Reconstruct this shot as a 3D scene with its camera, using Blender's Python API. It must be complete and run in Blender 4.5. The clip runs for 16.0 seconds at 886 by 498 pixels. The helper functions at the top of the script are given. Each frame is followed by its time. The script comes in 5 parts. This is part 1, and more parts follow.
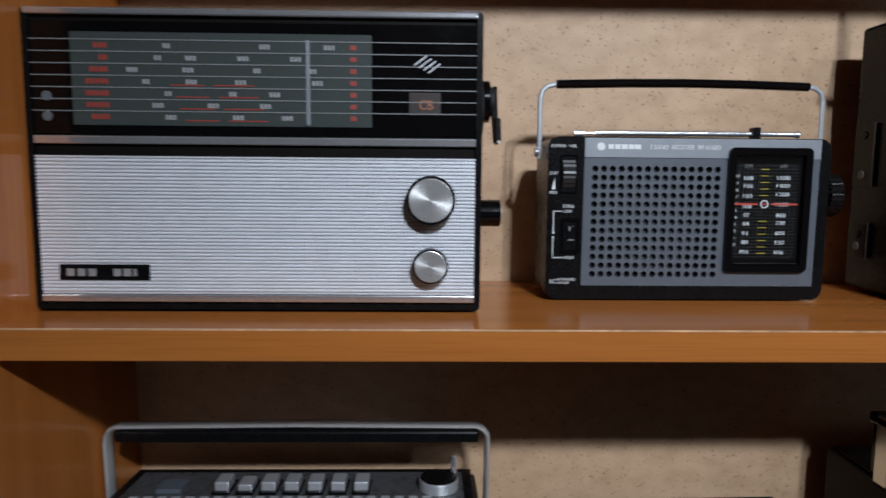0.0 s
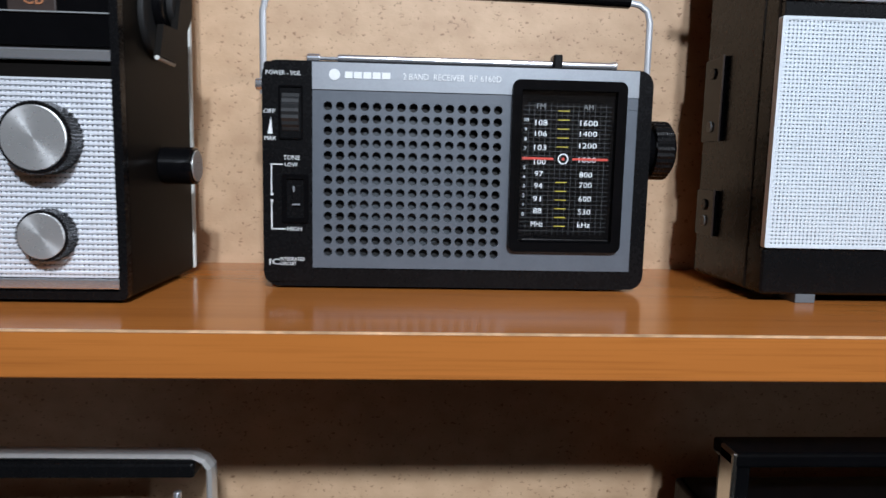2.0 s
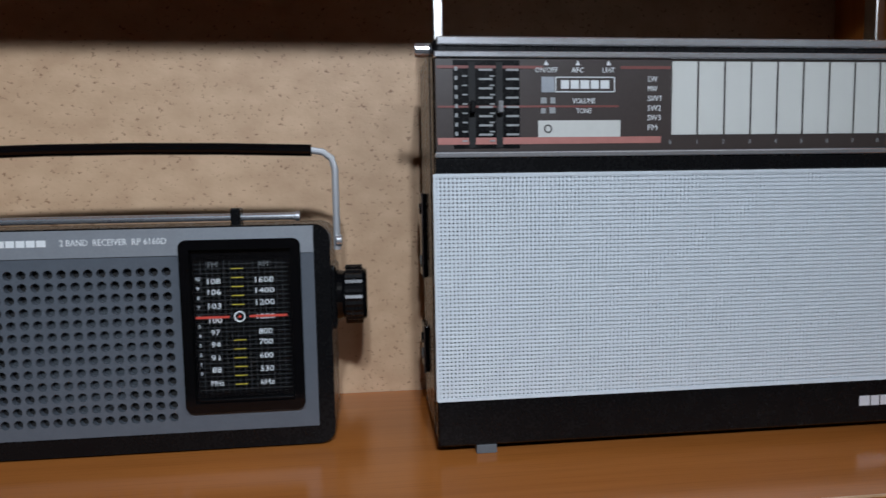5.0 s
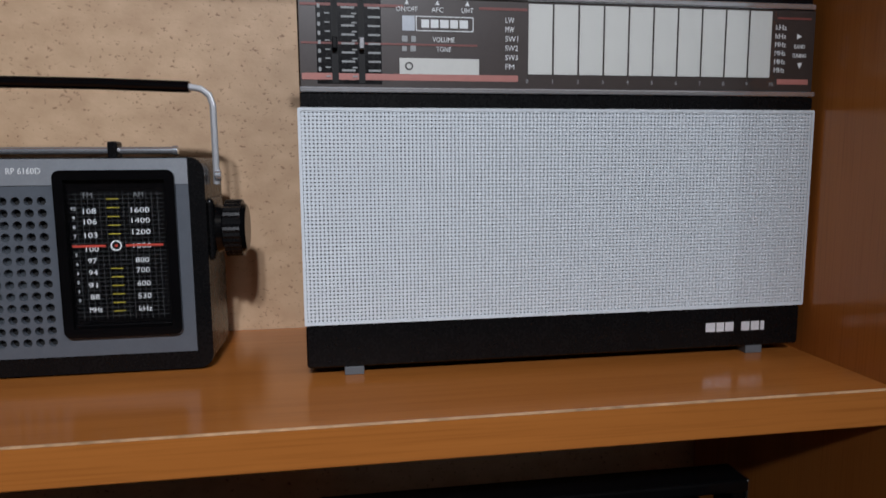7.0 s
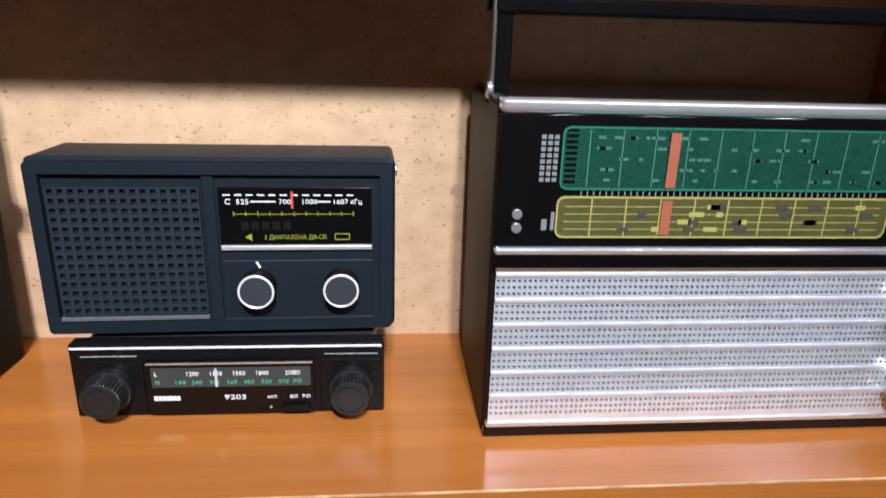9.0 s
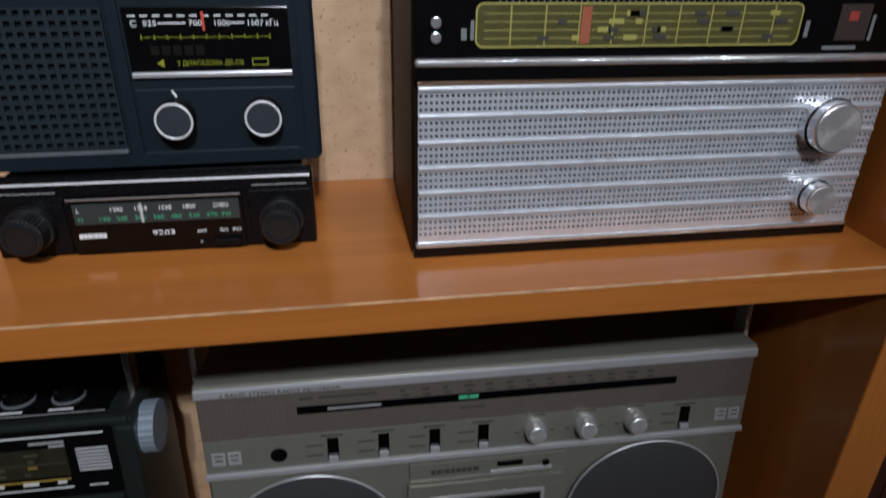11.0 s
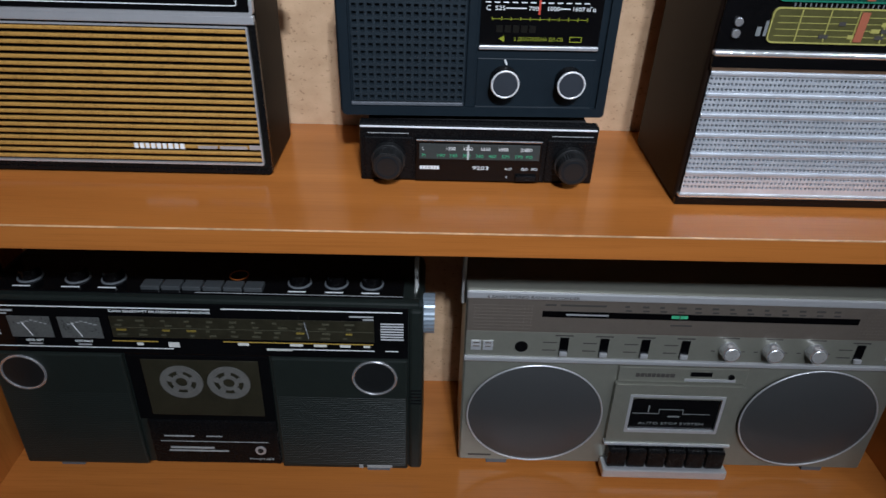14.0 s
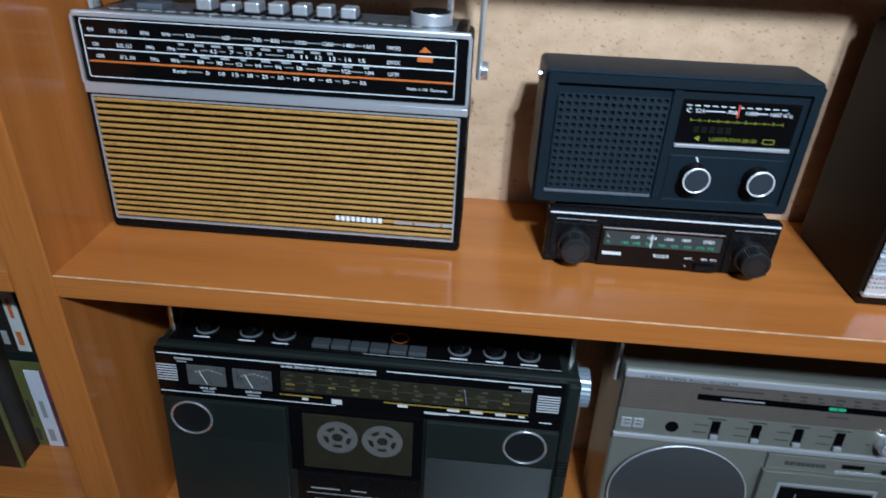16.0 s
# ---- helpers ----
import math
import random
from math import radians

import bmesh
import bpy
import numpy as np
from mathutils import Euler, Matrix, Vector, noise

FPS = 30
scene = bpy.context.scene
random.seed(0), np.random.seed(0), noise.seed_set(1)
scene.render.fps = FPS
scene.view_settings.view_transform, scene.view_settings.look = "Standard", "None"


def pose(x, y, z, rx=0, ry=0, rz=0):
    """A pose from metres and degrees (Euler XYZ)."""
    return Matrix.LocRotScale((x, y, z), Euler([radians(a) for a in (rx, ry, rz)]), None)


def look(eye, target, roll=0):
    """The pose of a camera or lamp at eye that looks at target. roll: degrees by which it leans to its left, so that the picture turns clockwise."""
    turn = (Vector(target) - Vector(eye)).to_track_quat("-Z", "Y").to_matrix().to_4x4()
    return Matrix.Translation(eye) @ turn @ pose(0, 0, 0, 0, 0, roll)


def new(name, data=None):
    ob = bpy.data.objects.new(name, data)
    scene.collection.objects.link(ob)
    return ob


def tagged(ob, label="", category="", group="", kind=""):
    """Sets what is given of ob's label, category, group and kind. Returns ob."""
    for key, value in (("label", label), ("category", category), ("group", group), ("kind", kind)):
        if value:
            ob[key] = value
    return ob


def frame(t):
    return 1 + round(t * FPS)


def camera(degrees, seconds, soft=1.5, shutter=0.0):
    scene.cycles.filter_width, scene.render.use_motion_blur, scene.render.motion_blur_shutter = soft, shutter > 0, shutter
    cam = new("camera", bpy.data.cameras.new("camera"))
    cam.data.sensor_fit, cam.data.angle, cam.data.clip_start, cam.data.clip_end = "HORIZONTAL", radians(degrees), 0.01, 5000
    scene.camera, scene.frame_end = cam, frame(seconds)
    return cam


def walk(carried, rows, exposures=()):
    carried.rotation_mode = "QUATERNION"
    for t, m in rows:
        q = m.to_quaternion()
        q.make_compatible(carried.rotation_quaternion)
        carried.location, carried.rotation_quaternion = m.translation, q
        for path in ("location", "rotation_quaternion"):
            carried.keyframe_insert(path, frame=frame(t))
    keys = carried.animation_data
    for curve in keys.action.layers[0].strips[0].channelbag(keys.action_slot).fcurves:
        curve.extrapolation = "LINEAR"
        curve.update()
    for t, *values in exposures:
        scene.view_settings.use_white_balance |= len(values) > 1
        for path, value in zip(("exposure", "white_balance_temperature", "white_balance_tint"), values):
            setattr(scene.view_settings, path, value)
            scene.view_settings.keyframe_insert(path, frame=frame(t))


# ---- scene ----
cam = camera(68.8, 16.0, soft=1.5, shutter=0.35)
METRES, EYE, TILT, LEAN, TURN = 1.12, 1.3, 0.0, 0.0, -1.3
ROWS = [
    (0.0, 0.0, 0.0, 0.0, 0.05, -6.29, -0.48),
    (0.5, 0.0577, 0.0367, -0.0107, -0.81, -6.03, -1.03),
    (1.0, 0.1033, 0.0703, -0.0214, -0.48, -6.29, -0.02),
    (1.5, 0.1252, 0.0888, -0.0256, -0.98, -6.68, -0.15),
    (2.0, 0.1474, 0.1151, -0.0225, -1.56, -6.96, -1.27),
    (2.5, 0.1582, 0.1361, -0.01, -1.61, -7.71, -0.67),
    (3.0, 0.1678, 0.1388, 0.0005, -2.17, -6.8, -0.8),
    (3.5, 0.1795, 0.1361, 0.0042, -3.45, -6.1, -0.62),
    (4.0, 0.2077, 0.1353, 0.0187, -4.07, -6.05, 0.26),
    (4.5, 0.2506, 0.1281, 0.0423, -4.45, -5.05, 0.76),
    (7.0, 0.335, 0.0963, 0.0218, -7.42, -7.25, 0.44),
    (7.5, 0.316, 0.089, -0.0254, -5.41, -11.74, -0.54),
    (8.0, 0.2938, 0.0884, -0.0815, -3.8, -11.69, -2.08),
    (8.5, 0.2632, 0.1009, -0.1511, -2.96, -15.27, -1.64),
    (11.0, 0.2787, 0.0823, -0.221, -7.96, -26.63, -0.95),
    (11.5, 0.2684, 0.0673, -0.2327, -6.13, -33.39, -1.77),
    (12.0, 0.2596, 0.0554, -0.2303, -5.16, -33.63, -1.85),
    (12.5, 0.236, 0.035, -0.2035, -4.24, -31.67, -2.43),
    (13.0, 0.2125, 0.0211, -0.1801, -1.89, -33.09, -1.24),
    (13.5, 0.1764, 0.0094, -0.1751, -0.02, -33.05, -0.61),
    (14.0, 0.1513, 0.0039, -0.1686, 0.95, -33.5, -1.52),
    (14.5, 0.1299, 0.002, -0.1627, 1.98, -33.75, -2.13),
    (15.0, 0.1077, -0.003, -0.153, 2.81, -33.57, -2.57),
    (15.5, 0.0833, -0.0065, -0.1435, 4.31, -32.83, -1.85),
    (16.0, 0.0469, -0.0052, -0.1364, 5.57, -30.19, -2.5),
]
EXPOSURES = [
    (0.0, -0.75, 6500, 11), (0.5, -0.5, 6500, 11), (1.0, -0.2, 6500, 11), (2.0, -0.3, 6500, 11), (3.0, -0.45, 6450, 10), (4.0, -0.65, 6350, 9), (4.7, -0.95, 6400, 10),
    (7.0, -1.05, 6900, 15), (7.6, -0.5, 7100, 16), (8.0, 0.05, 7100, 16), (8.4, 0.6, 7000, 16), (8.7, 0.75, 6950, 16), (11.0, -0.35, 6800, 14), (11.6, -0.85, 6900, 16), (12.5, -0.55, 6900, 16),
    (13.5, -0.22, 6650, 14), (14.5, 0.15, 6150, 9), (15.5, 0.3, 5750, 6), (16.0, 0.32, 5650, 4),
]
walk(cam, [(t, pose(0, 0, EYE, TILT, LEAN, TURN) @ pose(METRES * x, METRES * y, METRES * z, 90 + pitch, roll, yaw)) for t, x, y, z, yaw, pitch, roll in ROWS], EXPOSURES)

# ---- world, lamps, exposure ----
world = bpy.data.worlds.new("room_air")
world.use_nodes = True
scene.world = world
world.node_tree.nodes["Background"].inputs[0].default_value = (1.0, 0.8, 0.6, 1)
world.node_tree.nodes["Background"].inputs[1].default_value = 0.003

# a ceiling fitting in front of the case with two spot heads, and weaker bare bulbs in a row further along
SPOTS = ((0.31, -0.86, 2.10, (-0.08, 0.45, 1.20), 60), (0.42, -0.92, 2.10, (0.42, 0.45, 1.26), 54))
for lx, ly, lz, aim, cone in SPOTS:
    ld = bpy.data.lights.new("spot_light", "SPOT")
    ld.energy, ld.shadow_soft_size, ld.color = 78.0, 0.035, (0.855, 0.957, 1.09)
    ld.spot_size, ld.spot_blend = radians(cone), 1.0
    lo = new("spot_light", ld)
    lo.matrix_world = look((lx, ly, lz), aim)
BULBS = ((0.85, 8.0), (1.15, 8.0), (1.57, 18.0))
for lx, watts in BULBS:
    ld = bpy.data.lights.new("bulb_light", "POINT")
    ld.energy, ld.shadow_soft_size, ld.color = watts, 0.03, (0.855, 0.957, 1.09)
    lo = new("bulb_light", ld)
    lo.location = (lx, -0.88, 2.10)


# ---- materials ----
def nodes_of(name):
    m = bpy.data.materials.new(name)
    m.use_nodes = True
    nt = m.node_tree
    return m, nt, nt.nodes["Principled BSDF"]


def surface(name, color, rough=0.5, metal=0.0, vary=0.12, scale=60.0, bump=0.0, stretch=(1, 1, 1), spec=0.5, fine=6.0, coat=0.0):
    """A painted, moulded or metal surface with blotches and grain at two scales."""
    m, nt, b = nodes_of(name)
    tc = nt.nodes.new("ShaderNodeTexCoord")
    mp = nt.nodes.new("ShaderNodeMapping")
    mp.inputs["Scale"].default_value = stretch
    nt.links.new(tc.outputs["Object"], mp.inputs["Vector"])
    n1 = nt.nodes.new("ShaderNodeTexNoise")
    n1.inputs["Scale"].default_value = scale
    n1.inputs["Detail"].default_value = 4
    n2 = nt.nodes.new("ShaderNodeTexNoise")
    n2.inputs["Scale"].default_value = scale * fine
    n2.inputs["Detail"].default_value = 3
    for n in (n1, n2):
        nt.links.new(mp.outputs[0], n.inputs["Vector"])
    add = nt.nodes.new("ShaderNodeMath")
    add.operation = "MULTIPLY_ADD"
    add.inputs[1].default_value = 0.5
    nt.links.new(n1.outputs[0], add.inputs[0])
    half = nt.nodes.new("ShaderNodeMath")
    half.operation = "MULTIPLY"
    half.inputs[1].default_value = 0.5
    nt.links.new(n2.outputs[0], half.inputs[0])
    nt.links.new(half.outputs[0], add.inputs[2])
    ramp = nt.nodes.new("ShaderNodeValToRGB")
    e = ramp.color_ramp.elements
    e[0].position, e[1].position = 0.3, 0.7
    e[0].color = (*[c * (1 - vary) for c in color], 1)
    e[1].color = (*[min(1, c * (1 + vary)) for c in color], 1)
    nt.links.new(add.outputs[0], ramp.inputs[0])
    nt.links.new(ramp.outputs[0], b.inputs["Base Color"])
    mr = nt.nodes.new("ShaderNodeMapRange")
    mr.inputs["To Min"].default_value, mr.inputs["To Max"].default_value = max(0.02, rough - 0.5 * vary), min(1, rough + 0.5 * vary)
    nt.links.new(add.outputs[0], mr.inputs[0])
    nt.links.new(mr.outputs[0], b.inputs["Roughness"])
    b.inputs["Metallic"].default_value = metal
    b.inputs["Specular IOR Level"].default_value = spec
    b.inputs["Coat Weight"].default_value = coat
    if bump:
        bp = nt.nodes.new("ShaderNodeBump")
        bp.inputs["Strength"].default_value = 0.5
        bp.inputs["Distance"].default_value = bump
        nt.links.new(n2.outputs[0], bp.inputs["Height"])
        nt.links.new(bp.outputs[0], b.inputs["Normal"])
    return m


def laminate(name, along):
    """Cherry-coloured wood laminate, its grain along one axis."""
    m, nt, b = nodes_of(name)
    tc = nt.nodes.new("ShaderNodeTexCoord")
    mp = nt.nodes.new("ShaderNodeMapping")
    s = [26.0, 26.0, 26.0]
    s["xyz".index(along)] = 1.3
    mp.inputs["Scale"].default_value = s
    nt.links.new(tc.outputs["Object"], mp.inputs["Vector"])
    broad = nt.nodes.new("ShaderNodeTexNoise")
    broad.inputs["Scale"].default_value, broad.inputs["Detail"].default_value = 1.0, 5
    broad.inputs["Distortion"].default_value = 0.7
    nt.links.new(mp.outputs[0], broad.inputs["Vector"])
    mp2 = nt.nodes.new("ShaderNodeMapping")
    s2 = [900.0, 900.0, 900.0]
    s2["xyz".index(along)] = 16.0
    mp2.inputs["Scale"].default_value = s2
    nt.links.new(tc.outputs["Object"], mp2.inputs["Vector"])
    pores = nt.nodes.new("ShaderNodeTexNoise")
    pores.inputs["Scale"].default_value, pores.inputs["Detail"].default_value = 1.0, 2
    nt.links.new(mp2.outputs[0], pores.inputs["Vector"])
    ramp = nt.nodes.new("ShaderNodeValToRGB")
    e = ramp.color_ramp.elements
    low = 0.8 if along == "x" else 0.9
    e[0].position, e[0].color = 0.28, (0.48 * low, 0.155 * low, 0.031 * low, 1)
    e[1].position, e[1].color = 0.72, (0.53, 0.180, 0.039, 1)
    nt.links.new(broad.outputs[0], ramp.inputs[0])
    dark = nt.nodes.new("ShaderNodeValToRGB")
    d = dark.color_ramp.elements
    d[0].position, d[0].color = 0.3, (0.72, 0.68, 0.64, 1)
    d[1].position, d[1].color = 0.5, (1, 1, 1, 1)
    nt.links.new(pores.outputs[0], dark.inputs[0])
    mix = nt.nodes.new("ShaderNodeMix")
    mix.data_type, mix.blend_type = "RGBA", "MULTIPLY"
    mix.inputs["Factor"].default_value = 0.5
    nt.links.new(ramp.outputs[0], mix.inputs["A"])
    nt.links.new(dark.outputs[0], mix.inputs["B"])
    nt.links.new(mix.outputs["Result"], b.inputs["Base Color"])
    b.inputs["Roughness"].default_value = 0.17
    b.inputs["Specular IOR Level"].default_value = 0.5
    bp = nt.nodes.new("ShaderNodeBump")
    bp.inputs["Strength"].default_value, bp.inputs["Distance"].default_value = 0.12, 0.0001
    nt.links.new(pores.outputs[0], bp.inputs["Height"])
    nt.links.new(bp.outputs[0], b.inputs["Normal"])
    return m


def hardboard():
    """Tan pressed fibreboard with dark flecks."""
    m, nt, b = nodes_of("fibreboard")
    tc = nt.nodes.new("ShaderNodeTexCoord")
    n1 = nt.nodes.new("ShaderNodeTexNoise")
    n1.inputs["Scale"].default_value, n1.inputs["Detail"].default_value = 70, 8
    n2 = nt.nodes.new("ShaderNodeTexNoise")
    n2.inputs["Scale"].default_value, n2.inputs["Detail"].default_value = 420, 2
    mp = nt.nodes.new("ShaderNodeMapping")
    mp.inputs["Scale"].default_value = (0.8, 1, 1.1)
    nt.links.new(tc.outputs["Object"], mp.inputs["Vector"])
    for n in (n1, n2):
        nt.links.new(mp.outputs[0], n.inputs["Vector"])
    n2.inputs["Distortion"].default_value = 0.35
    r1 = nt.nodes.new("ShaderNodeValToRGB")
    e = r1.color_ramp.elements
    e[0].position, e[0].color = 0.3, (0.525, 0.335, 0.198, 1)
    e[1].position, e[1].color = 0.7, (0.63, 0.42, 0.257, 1)
    nt.links.new(n1.outputs[0], r1.inputs[0])
    r2 = nt.nodes.new("ShaderNodeValToRGB")
    f = r2.color_ramp.elements
    f[0].position, f[0].color = 0.27, (0.42, 0.33, 0.26, 1)
    f[1].position, f[1].color = 0.36, (1, 1, 1, 1)
    nt.links.new(n2.outputs[0], r2.inputs[0])
    mix = nt.nodes.new("ShaderNodeMix")
    mix.data_type, mix.blend_type = "RGBA", "MULTIPLY"
    mix.inputs["Factor"].default_value = 0.8
    nt.links.new(r1.outputs[0], mix.inputs["A"])
    nt.links.new(r2.outputs[0], mix.inputs["B"])
    nt.links.new(mix.outputs["Result"], b.inputs["Base Color"])
    b.inputs["Roughness"].default_value = 0.55
    bp = nt.nodes.new("ShaderNodeBump")
    bp.inputs["Strength"].default_value, bp.inputs["Distance"].default_value = 0.3, 0.0004
    nt.links.new(n2.outputs[0], bp.inputs["Height"])
    nt.links.new(bp.outputs[0], b.inputs["Normal"])
    return m


def clear_glass(name, tint=(1, 1, 1), rough=0.02):
    """A thin clear window: see-through with a glossy face."""
    m, nt, b = nodes_of(name)
    nt.nodes.remove(b)
    tr = nt.nodes.new("ShaderNodeBsdfTransparent")
    tr.inputs[0].default_value = (*tint, 1)
    gl = nt.nodes.new("ShaderNodeBsdfGlossy")
    gl.inputs["Roughness"].default_value = rough
    fr = nt.nodes.new("ShaderNodeFresnel")
    fr.inputs[0].default_value = 1.45
    mx = nt.nodes.new("ShaderNodeMixShader")
    nt.links.new(fr.outputs[0], mx.inputs[0])
    nt.links.new(tr.outputs[0], mx.inputs[1])
    nt.links.new(gl.outputs[0], mx.inputs[2])
    nt.links.new(mx.outputs[0], nt.nodes["Material Output"].inputs[0])
    return m


WOOD_X = laminate("cherry_laminate_lengthwise", "x")
WOOD_Z = laminate("cherry_laminate_upright", "z")
BOARD = hardboard()
WALL = surface("room_wall_paint", (0.2, 0.155, 0.115), 0.8, 0, 0.05, 8)
CEIL = surface("ceiling_paint", (0.42, 0.38, 0.33), 0.85, 0, 0.03, 8)
FLOOR = surface("room_floor_wood", (0.03, 0.025, 0.02), 0.4, 0, 0.2, 10, stretch=(1, 8, 1))
BLACK = surface("black_plastic", (0.005, 0.005, 0.0055), 0.27, 0, 0.12, 90, 0.00005, spec=0.18)
GLOSSBLACK = surface("glossy_black_plastic", (0.003, 0.003, 0.0035), 0.12, 0, 0.2, 60, spec=0.35)
PITCH = surface("matt_black_recess", (0.004, 0.004, 0.004), 0.7, 0, 0.2, 60)
LEATHER = surface("black_leatherette", (0.006, 0.005, 0.0042), 0.5, 0, 0.15, 500, 0.0002, spec=0.09)
BLUEBLACK = surface("blue_black_plastic", (0.0075, 0.0135, 0.019), 0.45, 0, 0.12, 120, 0.0001, spec=0.22)
GREENBLACK = surface("dark_grey_green_plastic", (0.0115, 0.0155, 0.0138), 0.36, 0, 0.15, 90, 0.0001, spec=0.36)
GREY = surface("mid_grey_plastic", (0.10, 0.115, 0.135), 0.4, 0.1, 0.08, 120, 0.00005)
LIGHTGREY = surface("light_grey_metal_plate", (0.3, 0.32, 0.345), 0.4, 0.35, 0.08, 120)
PALEGRILLE = surface("pale_grey_perforated_plastic", (0.66, 0.71, 0.745), 0.5, 0, 0.05, 90)
SATIN = surface("satin_silver_sheet", (0.86, 0.88, 0.92), 0.36, 0.3, 0.06, 60)
CHROME = surface("bright_chrome", (0.86, 0.87, 0.9), 0.18, 0.85, 0.06, 70)
CHAMPAGNE = surface("champagne_silver_plastic", (0.235, 0.234, 0.196), 0.3, 0.45, 0.06, 90)
CHAMPDARK = surface("brown_silver_band", (0.16, 0.134, 0.112), 0.32, 0.4, 0.08, 90)
WHITEINK = surface("white_print", (0.78, 0.8, 0.8), 0.6, 0, 0.06, 300)
GREYINK = surface("grey_print", (0.33, 0.34, 0.34), 0.6, 0, 0.1, 300)
DARKINK = surface("dark_print", (0.05, 0.045, 0.04), 0.6, 0, 0.1, 300)
REDINK = surface("red_print", (0.55, 0.06, 0.035), 0.5, 0, 0.1, 200)
ORANGEINK = surface("orange_print", (0.55, 0.14, 0.022), 0.5, 0, 0.1, 200)
YELLOWINK = surface("yellow_print", (0.62, 0.5, 0.05), 0.5, 0, 0.1, 200)
GREENINK = surface("green_print", (0.05, 0.4, 0.2), 0.5, 0, 0.1, 200)
CREAM = surface("cream_scale_card", (0.62, 0.62, 0.58), 0.5, 0, 0.04, 60)
TRIM = surface("dull_silver_trim", (0.62, 0.63, 0.65), 0.32, 0.6, 0.04, 80)
DIMINK = surface("dim_grey_print", (0.17, 0.18, 0.18), 0.6, 0, 0.1, 300)
LINEINK = surface("line_grey_print", (0.23, 0.24, 0.24), 0.5, 0, 0.1, 300)
DIMRED = surface("dim_red_print", (0.33, 0.045, 0.03), 0.5, 0, 0.1, 200)
GLASS = clear_glass("clear_window")


# ---- mesh helpers ----
def part(name, bm, material, parent=None, label="", smooth=False):
    if isinstance(bm, list):
        if len(bm) <= 14:
            return [part(name, b, material, parent, label) for b in bm][0]
        me = bpy.data.meshes.new(name)
        whole = bmesh.new()
        for b in bm:
            b.to_mesh(me)
            whole.from_mesh(me)
            b.free()
        bpy.data.meshes.remove(me)
        return tagged(part(name, whole, material, parent, label), kind="stuff")
    me = bpy.data.meshes.new(name)
    bm.to_mesh(me)
    bm.free()
    me.materials.append(material)
    if smooth:
        me.shade_smooth()
    ob = new(name, me)
    if parent is not None:
        ob.parent = parent
    if label:
        tagged(ob, label)
    return ob


def box(x0, x1, y0, y1, z0, z1, bevel=0.0, segments=2, bm=None):
    bm = bm or bmesh.new()
    r = bmesh.ops.create_cube(bm, size=1)
    vs = r["verts"]
    for v in vs:
        v.co = Vector((x0 + (v.co.x + 0.5) * (x1 - x0), y0 + (v.co.y + 0.5) * (y1 - y0), z0 + (v.co.z + 0.5) * (z1 - z0)))
    if bevel:
        es = list({e for v in vs for e in v.link_edges})
        bmesh.ops.bevel(bm, geom=es, offset=bevel, segments=segments, profile=0.5, affect="EDGES", clamp_overlap=True)
    return bm


AXES = {"y": Matrix.Rotation(radians(90), 4, "X"), "x": Matrix.Rotation(radians(90), 4, "Y"), "z": Matrix.Identity(4)}


def rod(axis, a, b, u, v, r, r2=None, n=32, bevel=0.0, bm=None):
    """A round bar from a to b along an axis; (u, v) is its centre on the other two axes in x, y, z order."""
    bm = bm or bmesh.new()
    c = {"x": ((a + b) / 2, u, v), "y": (u, (a + b) / 2, v), "z": (u, v, (a + b) / 2)}[axis]
    flip = axis == "y"
    r0, r1 = (r, r if r2 is None else r2)
    if flip:
        r0, r1 = r1, r0
    m = Matrix.Translation(c) @ AXES[axis]
    g = bmesh.ops.create_cone(bm, cap_ends=True, segments=n, radius1=r0, radius2=r1, depth=abs(b - a), matrix=m)
    if bevel:
        rim = [e for v in g["verts"] for e in v.link_edges if any(len(f.verts) > 4 for f in e.link_faces)]
        bmesh.ops.bevel(bm, geom=list(set(rim)), offset=bevel, segments=2, profile=0.5, affect="EDGES", clamp_overlap=True)
    return bm


def outline(x0, x1, z0, z1, r, n=5):
    """Corner points of a rounded rectangle, anticlockwise seen from the front."""
    pts = []
    for cx, cz, a0 in ((x1 - r, z1 - r, 0), (x0 + r, z1 - r, 90), (x0 + r, z0 + r, 180), (x1 - r, z0 + r, 270)):
        for i in range(n + 1):
            a = radians(a0 + 90 * i / n)
            pts.append((cx + r * math.cos(a), cz + r * math.sin(a)))
    return pts


def slab(pts, y0, y1, bm=None, chamfer=0.0):
    """A plate with the outline pts (x, z), from y0 (front) to y1, its front rim chamfered."""
    bm = bm or bmesh.new()
    n = len(pts)
    cx, cz = sum(p[0] for p in pts) / n, sum(p[1] for p in pts) / n
    back = [bm.verts.new((x, y1, z)) for x, z in pts]
    rings = [back]
    if chamfer:
        w = max(p[0] for p in pts) - cx
        h = max(p[1] for p in pts) - cz
        rings.append([bm.verts.new((x, y0 + chamfer, z)) for x, z in pts])
        rings.append([bm.verts.new((cx + (x - cx) * (1 - chamfer / w), y0, cz + (z - cz) * (1 - chamfer / h))) for x, z in pts])
    else:
        rings.append([bm.verts.new((x, y0, z)) for x, z in pts])
    for a, b in zip(rings, rings[1:]):
        for i in range(n):
            bm.faces.new((a[i], a[(i + 1) % n], b[(i + 1) % n], b[i]))
    bm.faces.new(list(reversed(rings[-1])))
    bm.faces.new(back)
    bmesh.ops.recalc_face_normals(bm, faces=bm.faces)
    return bm


